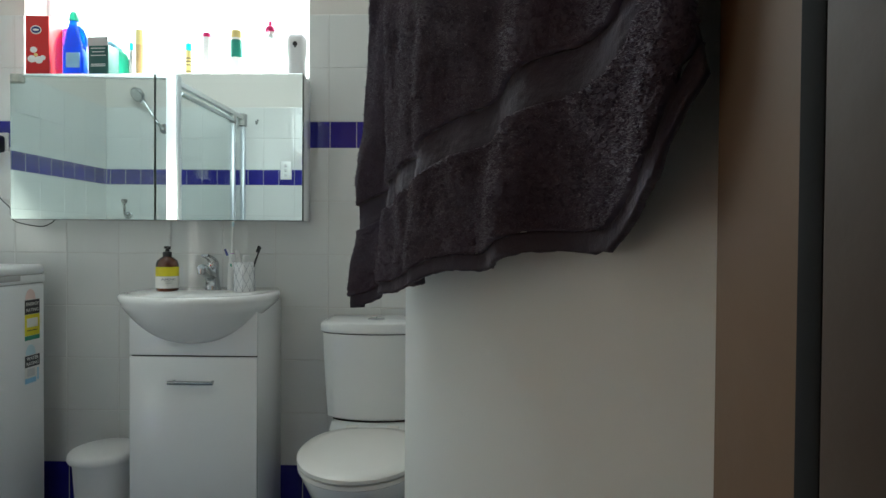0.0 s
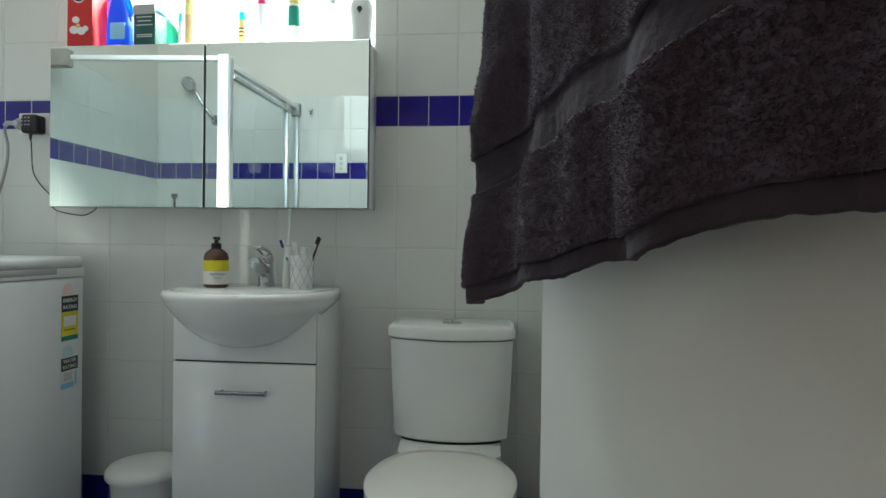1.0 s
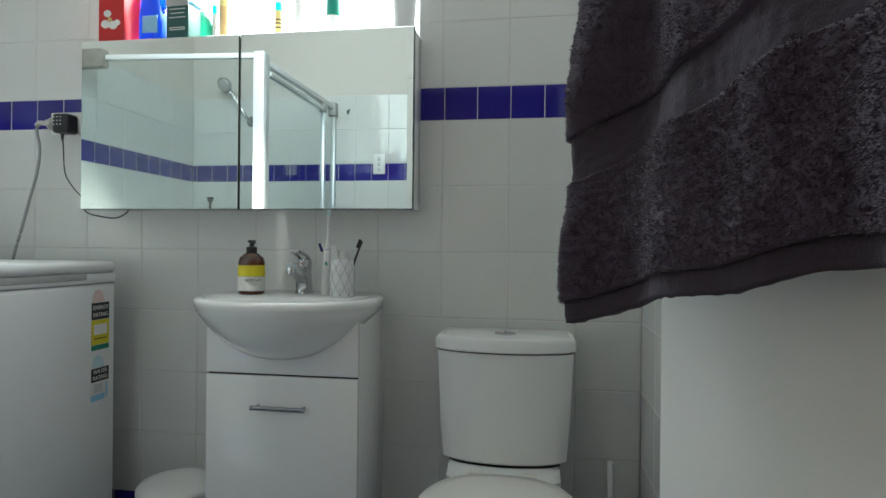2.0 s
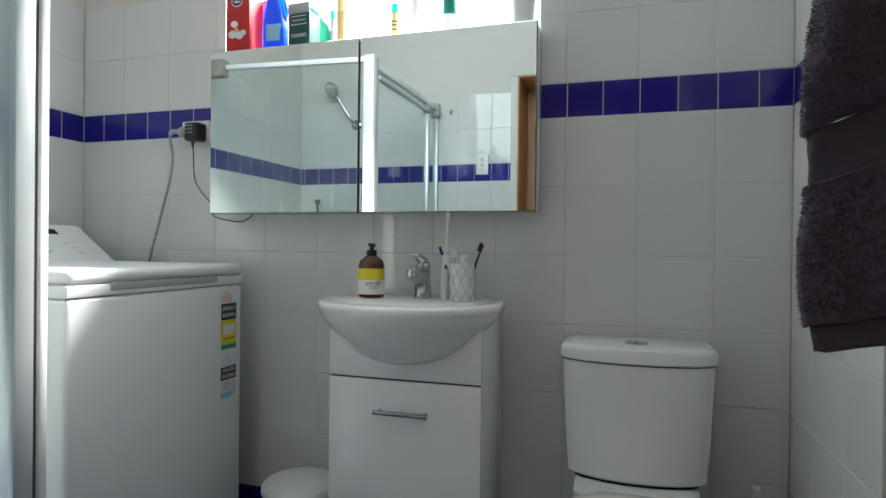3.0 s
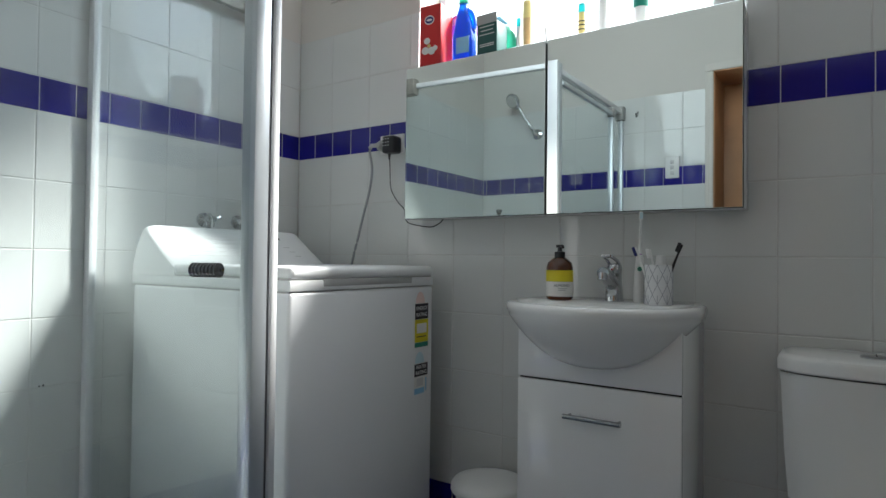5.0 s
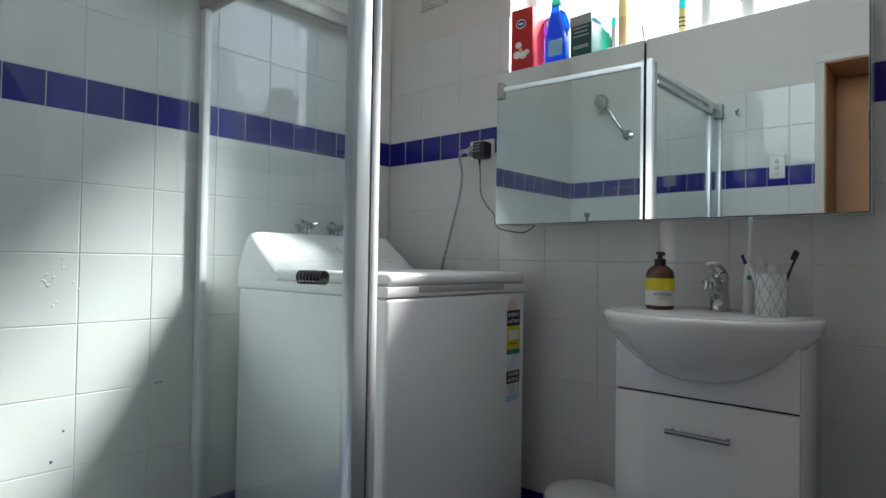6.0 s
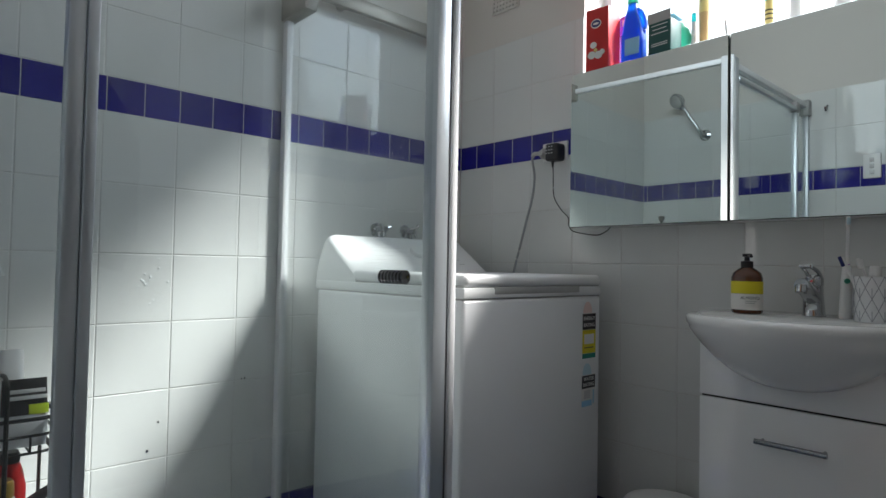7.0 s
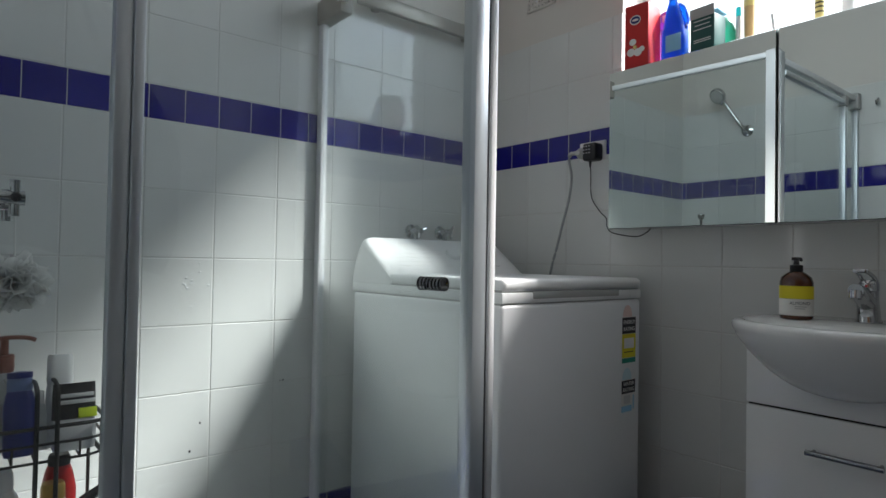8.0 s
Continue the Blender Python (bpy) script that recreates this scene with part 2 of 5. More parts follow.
def part(name, bm, material, parent=None, label="", smooth=True, angle=40):
    """Links a bmesh as one mesh object, under a thing where one is given."""
    me = bpy.data.meshes.new(name)
    bmesh.ops.recalc_face_normals(bm, faces=bm.faces[:])
    if smooth:
        lim = radians(angle)
        for f in bm.faces:
            f.smooth = True
        for e in bm.edges:
            if len(e.link_faces) == 2 and e.calc_face_angle(0) > lim:
                e.smooth = False
    bm.to_mesh(me)
    bm.free()
    me.materials.append(material)
    ob = new(name, me)
    if parent is not None:
        ob.parent = parent
    if label:
        ob["label"] = label
    return ob


def thing(name, m, label, category, group=""):
    e = new(name)
    e.empty_display_size = 0.05
    e.matrix_world = m
    return tagged(e, label, category, group)


def lettering(name, words, m, size, material, parent, depth=0.0003):
    """Words in the built-in font, as a mesh."""
    cu = bpy.data.curves.new(name, "FONT")
    cu.body, cu.size, cu.extrude, cu.align_x, cu.align_y = words, size, depth, "CENTER", "CENTER"
    tmp = bpy.data.objects.new(name, cu)
    me = bpy.data.meshes.new_from_object(tmp)
    bpy.data.objects.remove(tmp)
    bpy.data.curves.remove(cu)
    me.materials.clear()
    me.materials.append(material)
    ob = new(name, me)
    ob.parent = parent
    ob.matrix_local = m
    return ob


def roundrect(w, d, r, z, n=6, cx=0.0, cy=0.0):
    """A ring of points round a rectangle with round corners."""
    out = []
    for qx, qy, a0 in ((1, 1, 0), (-1, 1, 90), (-1, -1, 180), (1, -1, 270)):
        for k in range(n + 1):
            a = radians(a0 + 90 * k / n)
            out.append((cx + qx * (w / 2 - r) + r * math.cos(a), cy + qy * (d / 2 - r) + r * math.sin(a), z))
    return out


# ---- the room's plan ----
XW, XE, YN, YS = -2.157, 0.22, 2.30, 0.485    # tiled faces: west, east, north, south
Z0, ZT, ZC = -0.05, 1.80, 2.70                # floor, top of tiles, ceiling
WX0, WX1, WZ0, WZ1 = -1.530, -0.442, 1.55, 2.535   # window opening
DX0, DX1, DZ = -0.775, 0.245, 1.878            # doorway


def slab(name, boxes, material, label, **kw):
    bm = bmesh.new()
    for b in boxes:
        box(*b, bm=bm)
    ob = part(name, bm, material, smooth=False)
    return tagged(ob, label, "wall", kind="structure")


T = 0.006   # tile face in front of the plaster
wall_north = slab("wall_north", [
    (XW - 0.2, YN + T, Z0 - 0.1, WX0, YN + 0.21, ZC), (WX1, YN + T, Z0 - 0.1, XE + 0.2, YN + 0.21, ZC),
    (WX0, YN + T, Z0 - 0.1, WX1, YN + 0.21, WZ0), (WX0, YN + T, WZ1, WX1, YN + 0.21, ZC)], PAINT, "white tiled bathroom wall with cream paint above and a window")
wall_west = slab("wall_west", [(XW - 0.2, -1.6, Z0 - 0.1, XW - T, YN + T, ZC)], PAINT, "white tiled shower wall with a blue tile band")
wall_east = slab("wall_east", [(0.45, -0.1, Z0 - 0.1, 0.65, YN + T, ZC), (XE + T, 1.72, Z0 - 0.1, 0.45, YN + T, ZC)], PAINT, "white tiled wall beside the toilet")
wall_south = slab("wall_south", [
    (XW - T, 0.20, Z0 - 0.1, DX0 - 0.03, YS - T, ZC), (DX1 + 0.03, 0.20, Z0 - 0.1, 0.45, 0.36, ZC),
    (DX0 - 0.03, 0.20, DZ + 0.03, DX1 + 0.03, YS - T, ZC)], PAINT, "white tiled wall with the doorway and shower taps")
hall_wall = slab("wall_hall", [(XW, -1.0, Z0 - 0.1, 1.6, -0.72, ZC), (1.5, -1.5, Z0 - 0.1, 1.7, 0.1, ZC), (0.65, -0.1, Z0 - 0.1, 1.5, 0.1, ZC)], PAINT, "plain cream painted hall wall")
floor = tagged(part("floor", box(XW - 0.2, -1.7, Z0 - 0.12, 1.7, YN + 0.2, Z0 - 0.003), GROUT, smooth=False), "white tiled bathroom floor", "floor", kind="structure")
ceiling = tagged(part("ceiling", box(XW - 0.2, -1.7, ZC, 1.7, YN + 0.21, ZC + 0.15), CEIL, smooth=False), "plain white painted ceiling", "ceiling", kind="structure")


def trim_window():
    w = thing("window_1", pose(0, 0, 0), "white framed window with bright panes over the mirror cabinet", "window")
    tagged(w, kind="structure")
    y0, y1 = YN + 0.13, YN + 0.17
    part("window_frame", box(WX0, y0, WZ0, WX0 + 0.035, y1, WZ1, 0.004, bm=box(WX1 - 0.035, y0, WZ0, WX1, y1, WZ1, 0.004)), ALU_WHITE, w)
    part("window_frame", box(WX0 + 0.035, y0, WZ0, WX1 - 0.035, y1, WZ0 + 0.035, 0.004, bm=box(WX0 + 0.035, y0, WZ1 - 0.035, WX1 - 0.035, y1, WZ1, 0.004)), ALU_WHITE, w)
    xm = (WX0 + WX1) / 2
    for a, c in ((WX0 + 0.035, xm), (xm + 0.0005, WX1 - 0.035)):
        p = part("pane", box(a, y0 + 0.018, WZ0 + 0.035, c, y0 + 0.022, WZ1 - 0.035), WINDOW_GLASS, w, smooth=False)
        p.visible_shadow = False
    part("window_sill", box(WX0 + 0.001, YN - 0.004, WZ0, WX1 - 0.001, y0, WZ0 + 0.010, 0.003), WHITE_TILE, w)


trim_window()


# ---- shower enclosure ----
POST = Vector((-1.268, 1.378, 0))
CHANNEL = Vector((XW, 1.45, 0))
ZR = 1.75   # top of the shower rails


def along(a, b, w, z0, z1, bevel=0.003, off=0.0, bm=None):
    """An upright board from a to b in plan, w thick."""
    d = (b - a)
    ang = math.atan2(d.y, d.x)
    q = box(0, -w / 2 + off, z0, d.length, w / 2 + off, z1, bevel)
    q.transform(Matrix.Translation((a.x, a.y, 0)) @ Matrix.Rotation(ang, 4, "Z"))
    return join(bm, q)


def shower():
    s = thing("shower_screen", pose(0, 0, Z0), "framed glass corner shower screen with satin aluminium posts", "shower screen")
    s.matrix_world = Matrix.Identity(4)
    d = (CHANNEL - POST).normalized()
    # corner post: two extrusions with a seal between
    part("corner_post", box(POST.x - 0.034, POST.y - 0.026, Z0 + 0.06, POST.x + 0.010, POST.y + 0.014, ZR + 0.01, 0.005), ALU, s)
    part("seal", box(POST.x - 0.012, POST.y + 0.014, Z0 + 0.06, POST.x + 0.004, POST.y + 0.022, ZR), RUBBER, s, "dark rubber seal")
    part("return_stile", box(POST.x - 0.038, POST.y + 0.022, Z0 + 0.06, POST.x + 0.012, POST.y + 0.040, ZR + 0.012, 0.004), ALU_WHITE, s, "white powder-coated stile")
    # glass return to the west wall
    a = Vector((POST.x - 0.02, POST.y + 0.004, 0))
    b = CHANNEL + Vector((0.03, 0, 0))
    g = part("return_glass", along(a, b, 0.005, Z0 + 0.07, ZR - 0.009, 0), SHOWER_GLASS, s, "clear greenish safety glass", smooth=False)
    part("wall_channel", box(XW + 0.0005, CHANNEL.y - 0.012, Z0 + 0.05, XW + 0.032, CHANNEL.y + 0.012, ZR - 0.03, 0.003), ALU_WHITE, s)
    part("top_rail", along(a, b, 0.026, ZR - 0.010, ZR + 0.012), ALU_WHITE, s)
    part("bottom_rail", along(a, b, 0.030, Z0 + 0.03, Z0 + 0.07), ALU, s)
    bk = box(XW + 0.0005, CHANNEL.y - 0.022, ZR - 0.045, XW + 0.165, CHANNEL.y + 0.026, ZR + 0.035, 0.006)
    part("wall_bracket", bk, GRIME, s, "grimy grey rail bracket")
    # front: glass door and fixed strip towards the doorway wall
    f0 = Vector((POST.x - 0.006, POST.y - 0.026, 0))
    fj = Vector((-1.262, 0.672, 0))
    f1 = Vector((-1.262, YS, 0))
    part("front_glass", along(f0, fj + Vector((0, 0.02, 0)), 0.005, Z0 + 0.07, ZR - 0.037, 0), SHOWER_GLASS, s, "clear glass shower door", smooth=False)
    part("front_post", box(fj.x - 0.014, fj.y - 0.020, Z0 + 0.06, fj.x + 0.012, fj.y + 0.004, ZR - 0.037, 0.004), ALU, s)
    part("front_post", box(fj.x - 0.008, fj.y + 0.004, Z0 + 0.06, fj.x + 0.016, fj.y + 0.020, ZR - 0.037, 0.003), ALU, s)
    part("side_glass", along(fj + Vector((0, -0.02, 0)), f1, 0.005, Z0 + 0.07, ZR - 0.037, 0), SHOWER_GLASS, s, smooth=False)
    part("top_rail", along(f0, f1, 0.030, ZR - 0.038, ZR - 0.012), ALU_WHITE, s)
    part("wall_channel", box(f1.x - 0.013, YS + 0.0005, Z0 + 0.05, f1.x + 0.013, YS + 0.026, ZR - 0.039, 0.003), ALU, s)
    part("guide_rail", along(f0, fj, 0.020, ZR - 0.084, ZR - 0.064, off=0.010), ALU, s)
    part("guide_bracket", box(fj.x - 0.014, fj.y - 0.012, ZR - 0.090, fj.x + 0.022, fj.y + 0.030, ZR - 0.039, 0.006), GREY_PL, s)
    part("bottom_rail", along(f0, f1, 0.034, Z0 + 0.03, Z0 + 0.07), ALU, s)
    part("wall_bracket", box(f1.x - 0.022, YS, ZR - 0.075, f1.x + 0.024, YS + 0.05, ZR + 0.004, 0.006), GREY_PL, s)
    part("shower_tray", box(XW + 0.001, YS + 0.001, Z0, POST.x + 0.01, POST.y + 0.05, Z0 + 0.03, 0.006), CERAMIC, s, "low white shower tray")
    # double knob through the glass
    prof = [(0.004, -0.033), (0.0145, -0.032)]
    for q in range(-3, 4):
        prof += [(0.0145, q * 0.009 - 0.0032), (0.0118, q * 0.009 - 0.0022), (0.0118, q * 0.009 + 0.0004), (0.0145, q * 0.009 + 0.0014)]
    k = part("knob", lathe(prof + [(0.0145, 0.032), (0.004, 0.033)], 24), DARK_CHROME, s, "ribbed dark chrome door knob")
    k.matrix_local = Matrix.Translation(KNOB) @ Matrix.Rotation(radians(12), 4, "Z") @ Matrix.Rotation(radians(90), 4, "Y")


KNOB = Vector((-1.264, 1.246, 0.857))
shower()


# ---- mirror cabinet ----
def mirror_cabinet():
    c = thing("mirror_cabinet", pose(0, 0, 0), "wide wall cabinet with two frameless mirror doors", "cabinet")
    x0, x1, z0, z1, yf = -1.497, -0.434, 1.022, 1.548, 2.182
    part("body", box(x0 + 0.002, yf + 0.020, z0 + 0.001, x1 - 0.002, YN - 0.0005, z1 - 0.001, 0.002), LACQUER, c)
    xm = -0.967
    for a, b in ((x0, xm - 0.002), (xm + 0.002, x1)):
        d = part("door", box(a, yf + 0.005, z0, b, yf + 0.019, z1, 0.001), MIRROR_EDGE, c)
        mface = part("mirror", box(a + 0.0015, yf, z0 + 0.0015, b - 0.0015, yf + 0.004, z1 - 0.0015, 0.0008, 1), MIRROR, d, "silvered mirror glass", smooth=False)


mirror_cabinet()


# ---- vanity and basin ----
def vanity():
    x0, x1, yf, zt = -0.975, -0.545, 2.026, 0.735
    v = thing("vanity_unit", pose(0, 0, 0), "narrow gloss white vanity cupboard on the floor", "vanity")
    part("body", box(x0, yf + 0.018, Z0 + 0.001, x1, YN - 0.001, zt, 0.0015), LACQUER, v)
    part("front_panel", box(x0, yf, 0.567, x1, yf + 0.016, zt, 0.0025), LACQUER, v)
    d = part("door", box(x0, yf, Z0 + 0.03, x1, yf + 0.016, 0.562, 0.0025), LACQUER, v)
    h = bmesh.new()
    tube([(-0.832, yf - 0.026, 0.481), (-0.682, yf - 0.026, 0.481)], 0.0065, 12, bm=h)
    for xx in (-0.822, -0.692):
        tube([(xx, yf - 0.026, 0.481), (xx, yf + 0.001, 0.481)], 0.004, 10, bm=h)
    part("handle", h, BAR_CHROME, d, "chrome bar handle")
    part("gap", box(x0 + 0.003, yf + 0.010, 0.555, x1 - 0.003, yf + 0.0175, 0.575), DARK_GAP, v)


vanity()


def d_ring(z, hw, yb, ymid, yfr, n=40, p=2.0):
    """A plan ring: straight back at yb, sides to ymid, rounded front reaching yfr."""
    ys = yb - 0.6 * (yb - ymid)
    out = [(hw * 0.98, ys, z), (hw * 0.84, yb, z), (-hw * 0.84, yb, z), (-hw * 0.98, ys, z)]
    for k in range(n + 1):
        a = math.pi + math.pi * k / n
        ca, sa = math.cos(a), math.sin(a)
        out.append((hw * math.copysign(abs(ca) ** (2 / p), ca), ymid - (ymid - yfr) * abs(sa) ** (2 / p), z))
    return out


def basin():
    b = thing("washbasin", pose(-0.766, 0, 0), "white ceramic washbasin with a bulging bowl on the vanity", "basin")
    R = []
    hw = 0.255
    # from the bottom of the bowl up to the rim, over it and down into the hollow
    for k in range(13):
        u = k / 12
        R.append(d_ring(0.607 + 0.131 * u * u, 0.012 + 0.240 * u ** 0.9, 2.064 + 0.230 * u ** 4, 2.05 + 0.045 * u * u, 2.04 - 0.164 * u ** 0.85))
    R += [d_ring(0.745, 0.253, 2.297, 2.10, 1.874), d_ring(0.752, 0.2565, 2.298, 2.09, 1.872), d_ring(0.762, 0.258, 2.299, 2.09, 1.871),
          d_ring(0.770, 0.255, 2.299, 2.09, 1.875), d_ring(0.774, 0.246, 2.298, 2.09, 1.886), d_ring(0.7745, 0.236, 2.297, 2.09, 1.896),
          d_ring(0.771, 0.212, 2.092, 2.05, 1.915), d_ring(0.755, 0.192, 2.080, 2.04, 1.935), d_ring(0.70, 0.15, 2.075, 2.04, 1.97), d_ring(0.65, 0.05, 2.06, 2.04, 2.02)]
    part("bowl", loft(R), CERAMIC, b, angle=60)
    w = part("waste", lathe([(0.002, 0.652), (0.02, 0.652), (0.021, 0.655), (0.012, 0.657)], 20), CHROME, b, "chrome waste")
    w.location = (0, 2.05, 0)


basin()


def mixer_tap():
    t = thing("mixer_tap", pose(-0.760, 2.190, RIM_Z - 0.002), "chrome single lever basin mixer tap", "tap")
    rings = [roundrect(0.050, 0.054, 0.022, 0.0), roundrect(0.052, 0.056, 0.023, 0.004), roundrect(0.047, 0.052, 0.021, 0.010), roundrect(0.044, 0.052, 0.020, 0.035, cy=-0.004), roundrect(0.042, 0.054, 0.019, 0.056, cy=-0.010), roundrect(0.040, 0.046, 0.018, 0.072, cy=-0.004), roundrect(0.038, 0.038, 0.017, 0.078)]
    part("body", loft(rings), CHROME, t)
    sp = smooth_path([(0, -0.012, 0.048), (0, -0.045, 0.062), (0, -0.080, 0.078), (0, -0.098, 0.080)], 5)
    part("spout", tube(sp, 0.015, 16, radii=[0.021 - 0.005 * i / (len(sp) - 1) for i in range(len(sp))]), CHROME, t)
    part("aerator", tube([(0, -0.098, 0.080), (0, -0.102, 0.062)], 0.0125, 18), CHROME, t)
    part("cartridge", lathe([(0.019, 0.077), (0.021, 0.080), (0.021, 0.096), (0.015, 0.105), (0.004, 0.107)], 24), CHROME, t)
    lv = bmesh.new()
    for sx in (-0.014, 0.014):
        tube(smooth_path([(sx, 0.006, 0.098), (sx * 0.95, -0.020, 0.114), (sx * 0.75, -0.066, 0.126)], 4), 0.0048, 10, bm=lv)
    tube([(-0.0105, -0.066, 0.126), (0.0105, -0.066, 0.126)], 0.0052, 10, bm=lv)
    part("lever", lv, CHROME, t, "open loop chrome lever")
    part("indicator", lathe([(0.003, 0.0), (0.003, 0.001), (0.001, 0.0012)], 10), RED_PL, t).matrix_local = pose(0, -0.0212, 0.090, 90)


RIM_Z = 0.774
mixer_tap()


# ---- toilet ----
def toilet():
    t = thing("toilet", pose(-0.166, 0, 0), "white ceramic close-coupled toilet with closed lid", "toilet")

    def cring(z, hw, yf, bulge):
        out = [(hw, YN - 0.012, z), (-hw, YN - 0.012, z)]
        n = 20
        for k in range(n + 1):
            u = -1 + 2 * k / n
            e = 0.012
            out.append((u * hw, yf + bulge * u * u + e * abs(u) ** 14, z))
        return out

    c = loft([cring(0.330, 0.162, 2.115, 0.034), cring(0.336, 0.169, 2.108, 0.036), cring(0.45, 0.177, 2.098, 0.040), cring(0.60, 0.183, 2.090, 0.044), cring(0.630, 0.185, 2.090, 0.044)])
    cis = part("cistern", c, CERAMIC, t)
    lid = loft([cring(0.634, 0.186, 2.086, 0.044), cring(0.638, 0.190, 2.081, 0.046), cring(0.661, 0.191, 2.080, 0.046), cring(0.669, 0.187, 2.084, 0.046), cring(0.674, 0.172, 2.096, 0.044)])
    l = part("cistern_lid", lid, CERAMIC, t)
    part("gap", loft([cring(0.626, 0.180, 2.096, 0.044), cring(0.637, 0.180, 2.096, 0.044)]), DARK_GAP, t)
    b = part("flush_button", lathe([(0.024, 0.672), (0.025, 0.677), (0.021, 0.680), (0.004, 0.681)], 28, sx=1.25), CHROME, l, "oval chrome dual flush button")
    b.location = (0, 2.175, 0)
    part("button_split", box(-0.001, 2.158, 0.6802, 0.001, 2.192, 0.6816), DARK_GAP, b).location = (0, -2.175, 0)

    def egg(z, hw, yb, yf, ym):
        out = []
        n = 48
        for k in range(n):
            a = 2 * math.pi * k / n
            x, y = math.cos(a), math.sin(a)
            yy = ym + (yb - ym) * y if y > 0 else ym + (ym - yf) * y
            xx = hw * math.copysign(abs(x) ** (0.75 if y > 0 else 1.0), x)
            out.append((xx, yy, z))
        return out

    pan = loft([egg(Z0 + 0.002, 0.115, 2.18, 1.80, 2.0), egg(Z0 + 0.05, 0.112, 2.18, 1.80, 2.0), egg(0.10, 0.12, 2.19, 1.76, 1.98), egg(0.20, 0.165, 2.2, 1.69, 1.92), egg(0.262, 0.186, 2.2, 1.655, 1.89), egg(0.280, 0.188, 2.2, 1.65, 1.89)])
    part("pan", pan, CERAMIC, t)
    # deck under the cistern
    part("deck", loft([cring(0.22, 0.150, 2.07, 0.03), cring(0.300, 0.152, 2.06, 0.03), cring(0.322, 0.150, 2.09, 0.03)]), CERAMIC, t)
    part("gap", loft([cring(0.318, 0.152, 2.118, 0.034), cring(0.333, 0.152, 2.118, 0.034)]), DARK_GAP, t)
    part("seat", loft([egg(0.2815, 0.190, 2.07, 1.645, 1.88), egg(0.285, 0.193, 2.075, 1.64, 1.88), egg(0.296, 0.193, 2.075, 1.64, 1.88), egg(0.298, 0.189, 2.07, 1.645, 1.88)]), SEAT_PLASTIC, t)
    part("seat_lid", loft([egg(0.300, 0.190, 2.075, 1.642, 1.88), egg(0.304, 0.194, 2.08, 1.636, 1.88), egg(0.314, 0.194, 2.08, 1.636, 1.88), egg(0.321, 0.186, 2.072, 1.646, 1.88), egg(0.325, 0.15, 2.04, 1.69, 1.88), egg(0.326, 0.05, 1.94, 1.82, 1.88)]), SEAT_PLASTIC, t, "closed white seat lid")
    for xx in (-0.07, 0.07):
        part("hinge", tube([(xx - 0.02, 2.085, 0.312), (xx + 0.02, 2.085, 0.312)], 0.011, 12), SEAT_PLASTIC, t)


toilet()


